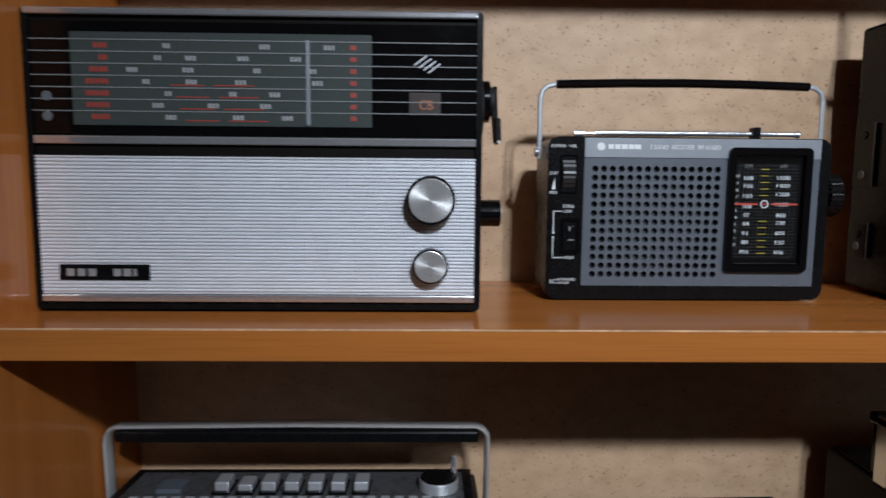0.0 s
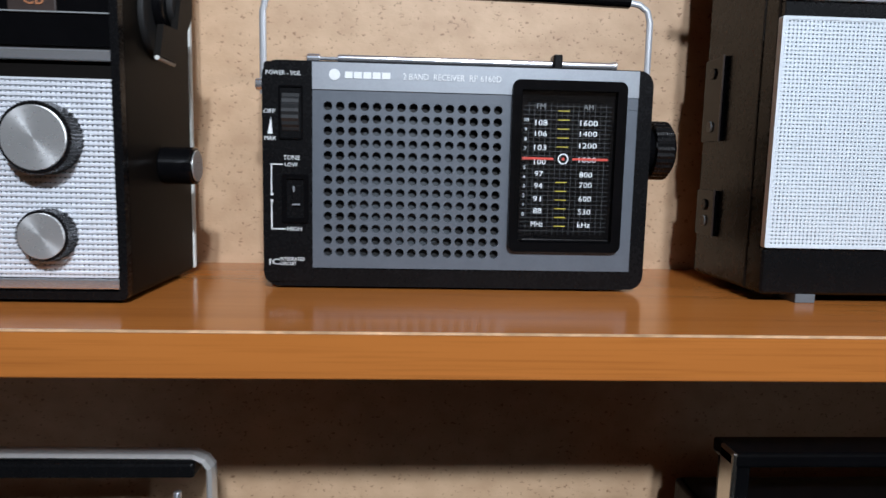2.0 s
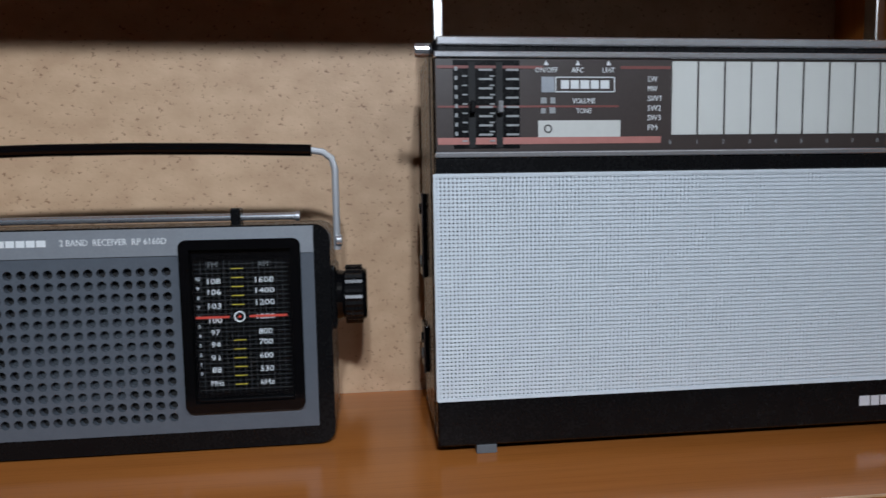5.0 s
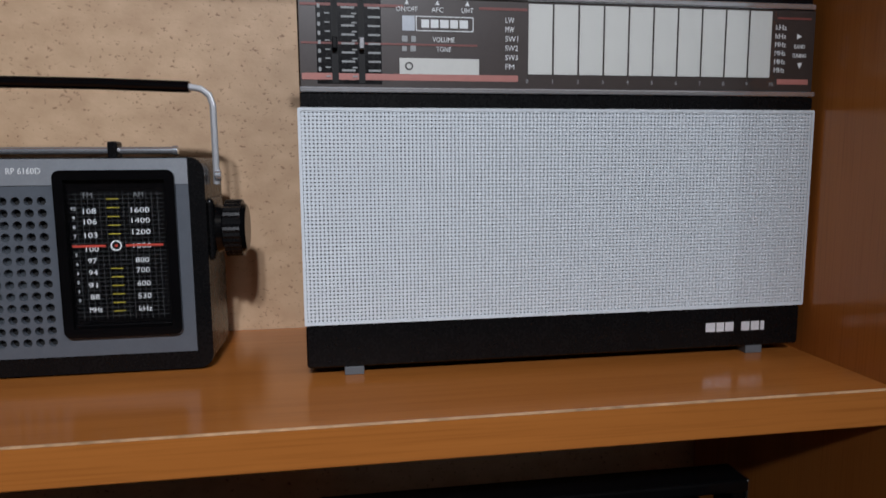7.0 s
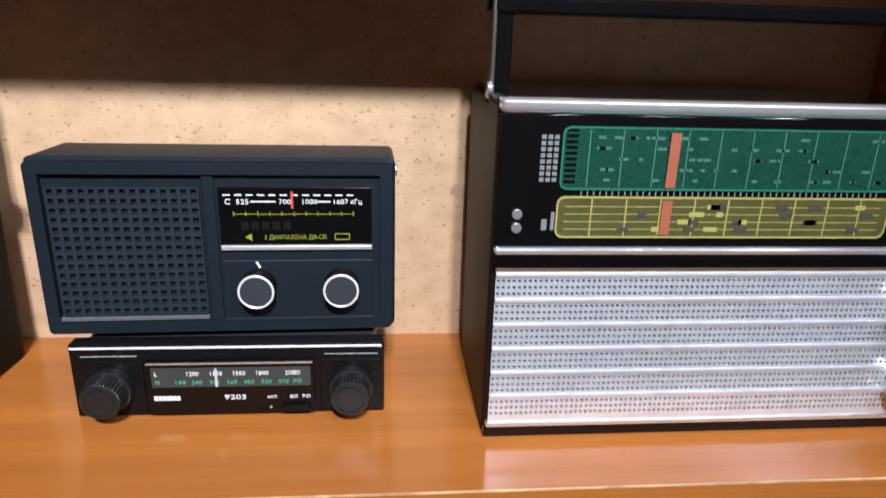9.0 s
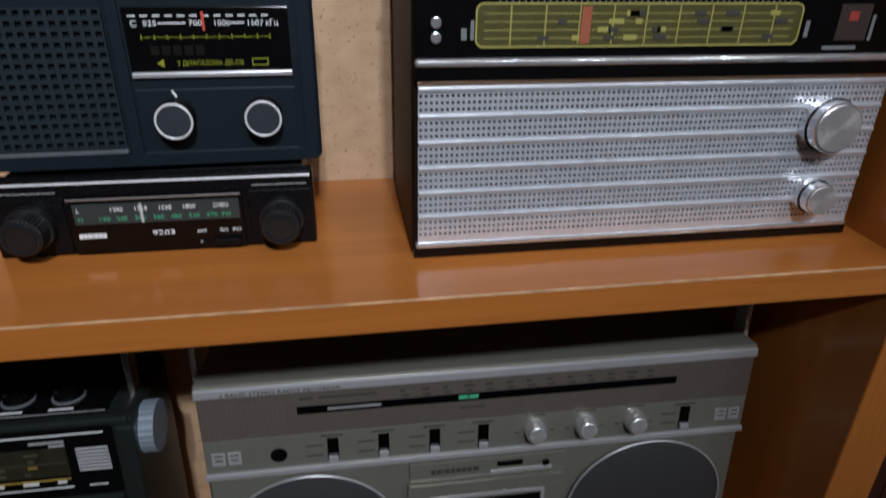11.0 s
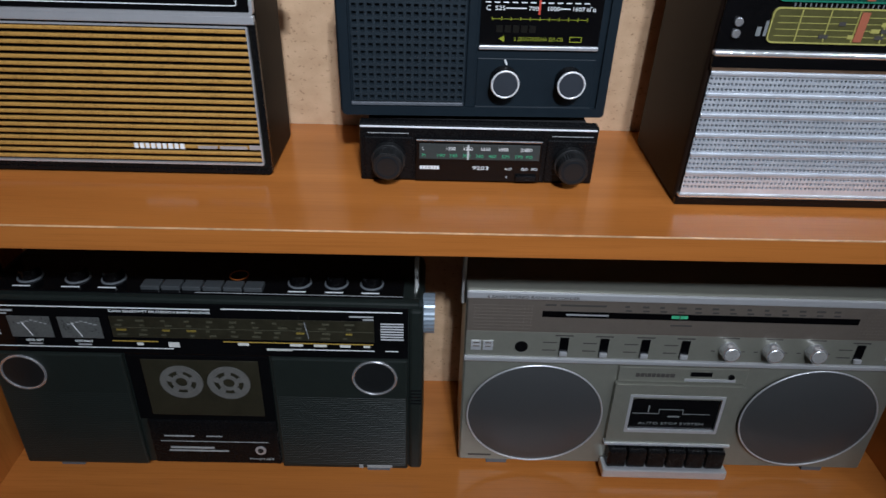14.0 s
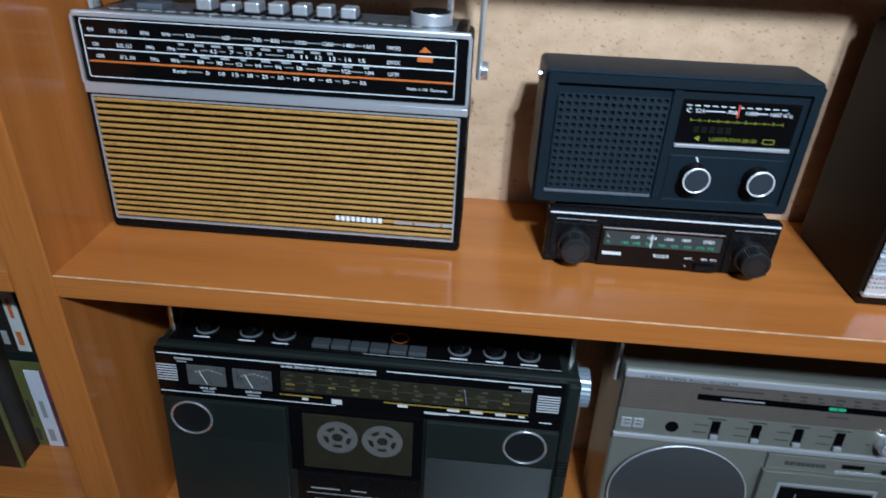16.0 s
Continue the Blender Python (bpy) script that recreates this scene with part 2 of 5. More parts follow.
def frame_ring(outer, inner, y0, y1, bm=None):
    """A flat frame between two outlines of as many points, from y0 to y1."""
    bm = bm or bmesh.new()
    n = len(outer)
    of, inn = [bm.verts.new((x, y0, z)) for x, z in outer], [bm.verts.new((x, y0, z)) for x, z in inner]
    ob, ib = [bm.verts.new((x, y1, z)) for x, z in outer], [bm.verts.new((x, y1, z)) for x, z in inner]
    for i in range(n):
        j = (i + 1) % n
        for q in ((of[i], of[j], inn[j], inn[i]), (ob[j], ob[i], ib[i], ib[j]), (of[j], of[i], ob[i], ob[j]), (inn[i], inn[j], ib[j], ib[i])):
            bm.faces.new(q)
    bmesh.ops.recalc_face_normals(bm, faces=bm.faces)
    return bm


def tube(points, r, n=10, bm=None, flat=1.0):
    """A bar of round section through points."""
    bm = bm or bmesh.new()
    pts = [Vector(p) for p in points]
    rings = []
    for i, p in enumerate(pts):
        d = (pts[min(i + 1, len(pts) - 1)] - pts[max(i - 1, 0)]).normalized()
        up = Vector((0, 1, 0)) if abs(d.y) < 0.9 else Vector((1, 0, 0))
        a = d.cross(up).normalized()
        b = a.cross(d).normalized()
        rings.append([bm.verts.new(p + r * (math.cos(2 * math.pi * k / n) * a + flat * math.sin(2 * math.pi * k / n) * b)) for k in range(n)])
    for q, s in zip(rings, rings[1:]):
        for k in range(n):
            bm.faces.new((q[k], q[(k + 1) % n], s[(k + 1) % n], s[k]))
    bm.faces.new(rings[0])
    bm.faces.new(rings[-1])
    bmesh.ops.recalc_face_normals(bm, faces=bm.faces)
    return bm


def bars(rects, y, thick=0.0004, bm=None):
    """Printed strokes: thin plates (x0, x1, z0, z1) standing on the plane y."""
    bm = bm or bmesh.new()
    for x0, x1, z0, z1 in rects:
        vs = [bm.verts.new((x, y - t, z)) for t in (0, thick) for x, z in ((x0, z0), (x1, z0), (x1, z1), (x0, z1))]
        for f in ((4, 5, 6, 7), (0, 1, 5, 4), (1, 2, 6, 5), (2, 3, 7, 6), (3, 0, 4, 7)):
            bm.faces.new([vs[k] for k in f])
    bmesh.ops.recalc_face_normals(bm, faces=bm.faces)
    return bm


def lettering(name, words, x, z, height, y, material, parent, label="", width=None, align="LEFT", shear=0.0):
    """Printed words as a thin raised mesh, facing -y, starting (or centred) at x with the baseline z."""
    cu = bpy.data.curves.new(name, "FONT")
    cu.body = words
    cu.size = height / 0.7
    cu.align_x = align
    cu.shear = shear
    cu.resolution_u = 2
    cu.extrude = 0.00015
    tmp = bpy.data.objects.new(name, cu)
    me = bpy.data.meshes.new_from_object(tmp)
    bpy.data.objects.remove(tmp)
    if width:
        xs = [v.co.x for v in me.vertices]
        k = width / (max(xs) - min(xs))
        for v in me.vertices:
            v.co.x *= k
    me.transform(Matrix.Translation((x, y - 0.0002, z)) @ Matrix.Rotation(radians(90), 4, "X"))
    me.materials.clear()
    me.materials.append(material)
    ob = new(name, me)
    ob.parent = parent
    if label:
        tagged(ob, label)
    return ob


def thing(name, m, label, category, group=""):
    e = new(name)
    e.empty_display_size = 0.05
    e.matrix_world = m
    return tagged(e, label, category, group)


def structure(name, bm, material, label):
    return tagged(part(name, bm, material), label, "", "", "structure")


# ---- the room and the bookcase ----
S1, S2, S3, S0 = 1.208, 0.870, 0.537, 1.546
TH = 0.020
FY, BY = 0.385, 0.575
LX, RX = -0.263, 0.660

structure("floor", box(-2.6, 3.2, -2.4, 0.7, -0.02, 0.0), FLOOR, "brown wooden floor of the room")
structure("ceiling", box(-2.6, 3.2, -2.4, 0.7, 2.5, 2.52), CEIL, "plain white painted ceiling of the room")
structure("wall_south", box(-2.6, 3.2, -2.42, -2.4, 0, 2.5), WALL, "plain beige painted wall across the room")
structure("wall_north", box(-2.6, 3.2, 0.62, 0.64, 0, 2.5), WALL, "plain beige wall behind the bookcase")
structure("wall_west", box(-2.62, -2.6, -2.4, 0.62, 0, 2.5), WALL, "plain beige painted side wall")
structure("wall_east", box(3.2, 3.22, -2.4, 0.62, 0, 2.5), WALL, "plain beige painted side wall")


# ---- millimetre helpers for the radios ----
def mbox(x0, x1, y0, y1, z0, z1, bevel=0.0, segments=2, bm=None):
    return box(x0 / 1000, x1 / 1000, y0 / 1000, y1 / 1000, z0 / 1000, z1 / 1000, bevel / 1000, segments, bm)


def mrod(axis, a, b, u, v, r, r2=None, n=32, bevel=0.0, bm=None):
    return rod(axis, a / 1000, b / 1000, u / 1000, v / 1000, r / 1000, None if r2 is None else r2 / 1000, n, bevel / 1000, bm)


def mout(x0, x1, z0, z1, r):
    return outline(x0 / 1000, x1 / 1000, z0 / 1000, z1 / 1000, r / 1000)


def mslab(x0, x1, y0, y1, z0, z1, r=1.0, chamfer=0.0):
    return slab(mout(x0, x1, z0, z1, r), y0 / 1000, y1 / 1000, chamfer=chamfer / 1000)


def mring(x0, x1, z0, z1, w, r, y0, y1):
    return frame_ring(mout(x0, x1, z0, z1, r), mout(x0 + w, x1 - w, z0 + w, z1 - w, max(0.2, r - w)), y0 / 1000, y1 / 1000)


def mround(u, v, r, w, y0, y1, n=48, squash=1.0):
    c = [(math.cos(2 * math.pi * i / n), math.sin(2 * math.pi * i / n)) for i in range(n)]
    return frame_ring([((u + r * a) / 1000, (v + squash * r * b) / 1000) for a, b in c],
                      [((u + (r - w) * a) / 1000, (v + squash * (r - w) * b) / 1000) for a, b in c], y0 / 1000, y1 / 1000)


def torus(u, v, y, r, thick, squash=1.0, n=48):
    """A round wire ring standing on a front, its centre at (u, v)."""
    return mtube([(u + r * math.cos(2 * math.pi * i / n), y, v + squash * r * math.sin(2 * math.pi * i / n)) for i in range(n + 1)], thick, 10)


class Strokes(list):
    """Printed strokes that become one part each."""


def mbars(rects, y, thick=0.3):
    return Strokes(bars([[v / 1000 for v in r]], y / 1000, thick / 1000) for r in rects)


def mtube(points, r, n=10, flat=1.0):
    return tube([[v / 1000 for v in p] for p in points], r / 1000, n, flat=flat)


def words(text, x, z, h, y, material, parent, width=None, align="LEFT", shear=0.0, name="lettering"):
    return lettering(name, text, x / 1000, z / 1000, h / 1000, y / 1000, material, parent, "", None if width is None else width / 1000, align, shear)


def blocks(x, z, h, widths, gap, y, material, parent, name="lettering_bar"):
    """A word shown as plain bars, one a letter."""
    rects, u = [], x
    for w in widths:
        rects.append((u, u + w, z, z + h))
        u += w + gap
    return part(name, mbars(rects, y), material, parent)


def perforated(x0, x1, z0, z1, nx, nz, hw, hh, y0, y1, round_holes=0, skip=None):
    """A plate with a real hole in every cell (hw x hh mm; round_holes: corners of a round hole, else 4), with walls going back to y1."""
    seg = round_holes or 4
    verts, faces = [], []
    dx, dz = (x1 - x0) / nx, (z1 - z0) / nz
    if seg == 4:
        angles = [45, 135, 225, 315]
    else:
        angles = [45 + 360 * k / seg for k in range(seg)]
    for i in range(nx):
        for j in range(nz):
            cx, cz = x0 + (i + 0.5) * dx, z0 + (j + 0.5) * dz
            base = len(verts)
            if skip and skip(i, j):
                for sx, sz in ((1, 1), (-1, 1), (-1, -1), (1, -1)):
                    verts.append((cx + sx * dx / 2, y0, cz + sz * dz / 2))
                faces.append((base + 3, base + 2, base + 1, base))
                continue
            for a in angles:
                c, s = math.cos(radians(a)), math.sin(radians(a))
                m = max(abs(c), abs(s))
                verts.append((cx + c / m * dx / 2, y0, cz + s / m * dz / 2))
            for a in angles:
                c, s = math.cos(radians(a)), math.sin(radians(a))
                k = max(abs(c), abs(s)) if seg == 4 else 1
                verts.append((cx + c / k * hw / 2, y0, cz + s / k * hh / 2))
            for k in range(seg):
                v = verts[base + seg + k]
                verts.append((v[0], y1, v[2]))
            for k in range(seg):
                n = (k + 1) % seg
                faces.append((base + n, base + k, base + seg + k, base + seg + n))
                faces.append((base + seg + n, base + seg + k, base + 2 * seg + k, base + 2 * seg + n))
    me = bpy.data.meshes.new("perforated_plate")
    me.from_pydata([(a / 1000, b / 1000, c / 1000) for a, b, c in verts], [], faces)
    me.validate()
    return me


def plate(name, me, material, parent, label=""):
    me.materials.append(material)
    ob = new(name, me)
    ob.parent = parent
    if label:
        tagged(ob, label)
    return ob


def cloth(name, dark, light):
    """Woven speaker cloth with upright dark threads."""
    m, nt, b = nodes_of(name)
    tc = nt.nodes.new("ShaderNodeTexCoord")
    mp = nt.nodes.new("ShaderNodeMapping")
    mp.inputs["Scale"].default_value = (900, 900, 350)
    nt.links.new(tc.outputs["Object"], mp.inputs["Vector"])
    n = nt.nodes.new("ShaderNodeTexNoise")
    n.inputs["Scale"].default_value, n.inputs["Detail"].default_value = 1.0, 2
    nt.links.new(mp.outputs[0], n.inputs["Vector"])
    n2 = nt.nodes.new("ShaderNodeTexNoise")
    n2.inputs["Scale"].default_value, n2.inputs["Detail"].default_value = 60.0, 3
    nt.links.new(tc.outputs["Object"], n2.inputs["Vector"])
    mx = nt.nodes.new("ShaderNodeMath")
    mx.operation = "MULTIPLY_ADD"
    mx.inputs[1].default_value, mx.inputs[2].default_value = 0.35, 0.0
    nt.links.new(n2.outputs[0], mx.inputs[0])
    ad = nt.nodes.new("ShaderNodeMath")
    ad.operation = "MULTIPLY_ADD"
    ad.inputs[1].default_value = 0.75
    nt.links.new(n.outputs[0], ad.inputs[0])
    nt.links.new(mx.outputs[0], ad.inputs[2])
    r = nt.nodes.new("ShaderNodeValToRGB")
    e = r.color_ramp.elements
    e[0].position, e[0].color = 0.4, (*dark, 1)
    e[1].position, e[1].color = 0.56, (*light, 1)
    nt.links.new(ad.outputs[0], r.inputs[0])
    nt.links.new(r.outputs[0], b.inputs["Base Color"])
    b.inputs["Roughness"].default_value = 0.5
    bp = nt.nodes.new("ShaderNodeBump")
    bp.inputs["Strength"].default_value, bp.inputs["Distance"].default_value = 0.5, 0.0003
    nt.links.new(n.outputs[0], bp.inputs["Height"])
    nt.links.new(bp.outputs[0], b.inputs["Normal"])
    return m


def spun(name, color, rough=0.25):
    """Turned metal whose face is brushed in circles."""
    m, nt, b = nodes_of(name)
    b.inputs["Base Color"].default_value = (*color, 1)
    b.inputs["Metallic"].default_value = 0.75
    b.inputs["Roughness"].default_value = rough
    b.inputs["Anisotropic"].default_value = 0.8
    tg = nt.nodes.new("ShaderNodeTangent")
    tg.direction_type, tg.axis = "RADIAL", "Y"
    nt.links.new(tg.outputs[0], b.inputs["Tangent"])
    tc = nt.nodes.new("ShaderNodeTexCoord")
    n = nt.nodes.new("ShaderNodeTexNoise")
    n.inputs["Scale"].default_value = 700
    nt.links.new(tc.outputs["Object"], n.inputs["Vector"])
    mr = nt.nodes.new("ShaderNodeMapRange")
    mr.inputs["To Min"].default_value, mr.inputs["To Max"].default_value = rough - 0.05, rough + 0.08
    nt.links.new(n.outputs[0], mr.inputs[0])
    nt.links.new(mr.outputs[0], b.inputs["Roughness"])
    return m


SOCKETBLACK = surface("socket_plate_black", (0.0015, 0.0015, 0.002), 0.2, 0, 0.1, 60, spec=0.2)
GRIDINK = surface("faint_grid_print", (0.04, 0.043, 0.046), 0.5, 0, 0.1, 200)
SPUN = spun("turned_aluminium", (0.84, 0.84, 0.83), 0.28)
GOLDCLOTH = cloth("gold_woven_cloth", (0.27, 0.135, 0.03), (0.45, 0.245, 0.058))
SMOKE = surface("smoked_scale_plate", (0.05, 0.062, 0.058), 0.3, 0, 0.06, 50)
BROWNFACE = surface("dark_brown_face_plate", (0.045, 0.032, 0.028), 0.35, 0, 0.1, 80)
GREENSCALE = surface("green_scale_plate", (0.0045, 0.05, 0.033), 0.28, 0, 0.2, 70)
YELLOWSCALE = surface("yellow_green_scale_plate", (0.075, 0.07, 0.023), 0.35, 0, 0.2, 70)
STRUT = surface("polished_steel_strip", (0.75, 0.74, 0.7), 0.22, 1.0, 0.05, 60)
SPEAKERMESH = surface("dark_grey_speaker_mesh", (0.062, 0.064, 0.066), 0.35, 0.35, 0.12, 900, 0.0002, spec=0.7)
OLIVESCALE = surface("olive_scale_plate", (0.022, 0.02, 0.012), 0.35, 0, 0.3, 60)
REEL = surface("grey_reel_plastic", (0.11, 0.108, 0.1), 0.5, 0, 0.15, 90)
METER = surface("grey_meter_card", (0.085, 0.088, 0.085), 0.3, 0, 0.3, 90)
RUBBER = surface("grey_rubber", (0.11, 0.12, 0.13), 0.7, 0, 0.1, 120)
BLUEMETAL = surface("blue_grey_knob_plastic", (0.25, 0.3, 0.35), 0.3, 0.3, 0.1, 90)


def knob(parent, name, u, v, r, y_front, y_back, face, skirt, ribs=0, label=""):
    """A turned control knob: a skirt with ribs and a disc on its face."""
    bm = bmesh.new()
    n = ribs or 40
    ring = []
    for i in range(2 * n if ribs else n):
        a = 2 * math.pi * i / (2 * n if ribs else n)
        rr = r - (0.5 if ribs and i % 2 else 0)
        ring.append(((u + rr * math.cos(a)) / 1000, (v + rr * math.sin(a)) / 1000))
    slab(ring, y_front / 1000, y_back / 1000, bm, chamfer=0.0006)
    k = part(name, bm, skirt, parent, label)
    part("knob_face", mrod("y", y_front - 0.6, y_front + 0.5, 0, 0, r * 0.88, n=48, bevel=0.3), face, k).location = (u / 1000, 0, v / 1000)
    return k


def side_knob(parent, name, x0, x1, y, z, r, material, ribs=24, face=None):
    bm = bmesh.new()
    pts = []
    for i in range(2 * ribs):
        a = math.pi * i / ribs
        rr = (r - (0.5 if i % 2 else 0)) / 1000
        pts.append((y / 1000 + rr * math.cos(a), z / 1000 + rr * math.sin(a)))
    a = [bm.verts.new((x0 / 1000, p, q)) for p, q in pts]
    b = [bm.verts.new((x1 / 1000, p, q)) for p, q in pts]
    n = len(pts)
    for i in range(n):
        bm.faces.new((a[i], a[(i + 1) % n], b[(i + 1) % n], b[i]))
    bm.faces.new(a)
    bm.faces.new(b)
    bmesh.ops.recalc_face_normals(bm, faces=bm.faces)
    k = part(name, bm, material, parent)
    if face:
        part("knob_face", mrod("x", x1 - 0.2, x1 + 0.5, y, z, r * 0.8, bevel=0.2), face, k)
    return k


EDGE = surface("pale_shelf_edge", (0.66, 0.40, 0.22), 0.4, 0, 0.45, 30)


# ---- the bookcase ----
case = thing("bookcase", pose(0, 0, 0), "orange-brown cherry laminate bookcase with tan fibreboard back", "bookcase")
for z in (S0, S1, S2, S3):
    shelf = part("shelf", box(LX, RX, FY, BY, z - TH, z, 0.0008), WOOD_X, case)
    # thin strip, paler than the laminate, along the shelf's top front edge
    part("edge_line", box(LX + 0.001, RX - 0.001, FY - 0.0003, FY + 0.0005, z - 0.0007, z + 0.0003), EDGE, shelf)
part("side_panel", box(LX - 0.034, LX, FY - 0.001, BY + 0.012, 0, 2.0, 0.0015), WOOD_Z, case)
part("side_panel", box(RX, RX + 0.039, FY - 0.001, BY + 0.012, 0, 2.0, 0.0015), WOOD_Z, case)
part("back_panel", box(LX, RX, BY, BY + 0.005, 0.06, 2.0), BOARD, case, "tan fibreboard back")
part("top_board", box(LX - 0.5, RX + 0.5, FY - 0.004, BY + 0.012, 2.0, 2.022, 0.0015), WOOD_X, case)
part("plinth", box(LX, RX, FY + 0.02, FY + 0.038, 0, S3 - TH - 0.002), WOOD_X, case)
# the bays on both sides
for z in (S0, S2, 1.2):
    part("shelf", box(LX - 0.5, LX - 0.036, FY + 0.001, BY, z - TH, z, 0.0012), WOOD_X, case)
    part("shelf", box(RX + 0.041, RX + 0.5, FY + 0.001, BY, z - TH, z, 0.0012), WOOD_X, case)
part("shelf", box(LX - 0.5, LX - 0.036, FY + 0.001, BY, 0.585, 0.605, 0.0012), WOOD_X, case)
part("shelf", box(RX + 0.041, RX + 0.5, FY + 0.001, BY, S3, S3 + 0.02, 0.0012), WOOD_X, case)
part("back_panel", box(LX - 0.5, LX - 0.035, BY, BY + 0.005, 0.06, 2.0), BOARD, case)
part("back_panel", box(RX + 0.040, RX + 0.5, BY, BY + 0.005, 0.06, 2.0), BOARD, case)
part("side_panel", box(LX - 0.522, LX - 0.5, FY, BY + 0.012, 0, 2.0, 0.0015), WOOD_Z, case)
part("side_panel", box(RX + 0.5, RX + 0.522, FY, BY + 0.012, 0, 2.0, 0.0015), WOOD_Z, case)


# ---- silver table radio with black scale on top (upper shelf) ----
def silver_radio():
    t = thing("portable_radio", pose(-0.2648, 0.4365, S1), "silver ribbed portable radio with black tuning scale and aluminium knobs", "radio")
    body = part("body", mbox(2, 300, 1, 93.2, 2, 197, 3, 3), LEATHER, t, "black leatherette case")
    for x in (20, 262):
        part("foot", mbox(x, x + 18, 10, 80, 0, 2.5), RUBBER, t)
    part("back_cover", mbox(2, 300.6, 93, 97, 3, 196, 1.0), CREAM, t, "pale edge of the back cover")
    part("front_rim", mring(2, 300, 2, 199, 4.0, 3, -2.2, 3), BLACK, t, "black edge round the front")
    part("top_trim", mbox(3, 297, -2.6, 10, 194.5, 199.2, 1.2), CHROME, t)
    part("middle_trim", mbox(1, 298, -2.0, 2, 112.2, 117.6, 0.8), CHROME, t)
    part("lower_trim", mbox(4, 298, -2.0, 2, 7, 12, 0.8), CHROME, t)
    part("scale_panel", mbox(3, 298, -0.6, 1.5, 119, 191, 0.4), GLOSSBLACK, t, "glossy black scale panel")
    scale = part("tuning_scale", mbox(32, 227, -1.0, 0, 124.5, 184, 0.2), SMOKE, t, "smoked grey scale window")
    rows_z = [179.2 - 7.6 * i for i in range(7)]
    for z in rows_z:
        part("scale_line", mbars([(6, 297, z - 0.3, z + 0.3)], -1.0, 0.5), LINEINK, t)
    rng = random.Random(3)
    for i, z in enumerate(rows_z):
        for k in range((3, 2, 4, 5, 5, 5, 4)[i]):
            part("band_bar", mbars([(53.4 - 3.1 * k, 55.6 - 3.1 * k, z - 5.4, z - 2.0)], -1.0), DIMRED, scale)
    spots = ((92, 154, 196), (86, 106, 140, 174), (68, 104, 150, 184), (78, 106, 138, 188), (92, 134, 160), (84, 120, 154), (92, 136, 168))
    for i, xs in enumerate(spots):
        for x in xs:
            u = x
            for k in range(rng.choice((2, 3, 3))):
                part("scale_digit_bar", mbars([(u, u + 1.7, rows_z[i] - 5.2, rows_z[i] - 2.2)], -1.0), GREYINK, scale)
                u += 2.5
        if i > 2:
            for a, b in ((96, 118), (124, 150)):
                part("red_scale_line", mbars([(a + 3 * (i - 3), b + 3 * (i - 3), rows_z[i] - 6.2, rows_z[i] - 5.4)], -1.0), DIMRED, scale)
        part("red_scale_mark", mbars([(213, 217, rows_z[i] - 5, rows_z[i] - 2)], -1.0), DIMRED, scale)
    part("tuning_needle", mbars([(184.3, 186.6, 125.5, 180)], -1.4, 0.5), LIGHTGREY, t)
    for k in range(4):
        part("emblem_bar", mtube([(255 + k * 3, -1.4, 165 - k * 1.6), (263 + k * 3, -1.4, 171 - k * 1.6)], 0.5, 6), SATIN, t)
    part("band_window", mbox(251.5, 272.5, -1.4, 0, 133, 147.6, 0.3), BROWNFACE, t)
    words("CB", 258, 136.5, 6.2, -1.4, surface("dull_orange_print", (0.42, 0.16, 0.07), 0.5, 0, 0.1, 200), t, 9)
    for z in (143, 130):
        part("socket", mrod("y", -1.6, 0, 15.5, z, 3.2, n=20, bevel=0.3), RUBBER, t)
    plate("speaker_grille", perforated(5.5, 296.5, 12.5, 104, 130, 38, 0.95, 0.8, -1.2, 0.8), SATIN, t, "silver ribbed speaker grille")
    for i in range(38):
        z = 12.5 + 91.5 * (i + 1) / 38
        part("grille_rib", mbars([(5.5, 296.5, z - 0.5, z + 0.5)], -1.2, 0.7), SATIN, t)
    part("grille_backing", mbox(5, 297, 0.8, 1.2, 12, 105), PITCH, t)
    knob(t, "volume_knob", 266.2, 77, 16.4, -13, -1.2, SPUN, BLACK, 60, "large turned aluminium knob")
    knob(t, "tone_knob", 266.2, 33, 12.0, -11, -1.2, SPUN, BLACK, 48, "small turned aluminium knob")
    badge = part("badge", mbox(18, 78, -2.2, -1.2, 21.6, 32.4, 0.4), BLACK, t, "black name badge")
    blocks(23, 24.5, 5, (5, 5, 5), 2.2, -2.2, TRIM, badge)
    blocks(54, 24.5, 5, (5, 5, 2), 1.6, -2.2, TRIM, badge)
    k = part("side_knob", mrod("x", 300, 318, 46, 66, 10, n=40, bevel=1.2), GLOSSBLACK, t, "glossy black side knob with turned metal face")
    part("knob_face", mrod("x", 317.6, 318.5, 46, 66, 8.3, n=40, bevel=0.3), SPUN, k)
    part("switch_base", mrod("x", 299.5, 303, 40, 141, 21, n=48, bevel=1), PITCH, t)
    k = part("switch_drum", mrod("x", 303, 308.5, 43, 147, 15, n=48, bevel=1.2), GLOSSBLACK, t)
    part("drum_hub", mrod("x", 308.5, 312, 43, 147, 10.5, n=40, bevel=0.8), PITCH, k)
    # the lever: an angled plate with a pale outer edge, lying flat against the drum
    shape = ((53, 158), (57, 155), (56, 145), (31, 117), (9, 117), (15, 133), (33, 134), (42, 158))
    turn = Matrix(((0, 1, 0, 0), (1, 0, 0, 0), (0, 0, 1, 0), (0, 0, 0, 1)))
    bm = slab([(y / 1000, z / 1000) for y, z in shape], 0.3105, 0.3140, chamfer=0.0005)
    bm.transform(turn)
    bmesh.ops.recalc_face_normals(bm, faces=bm.faces)
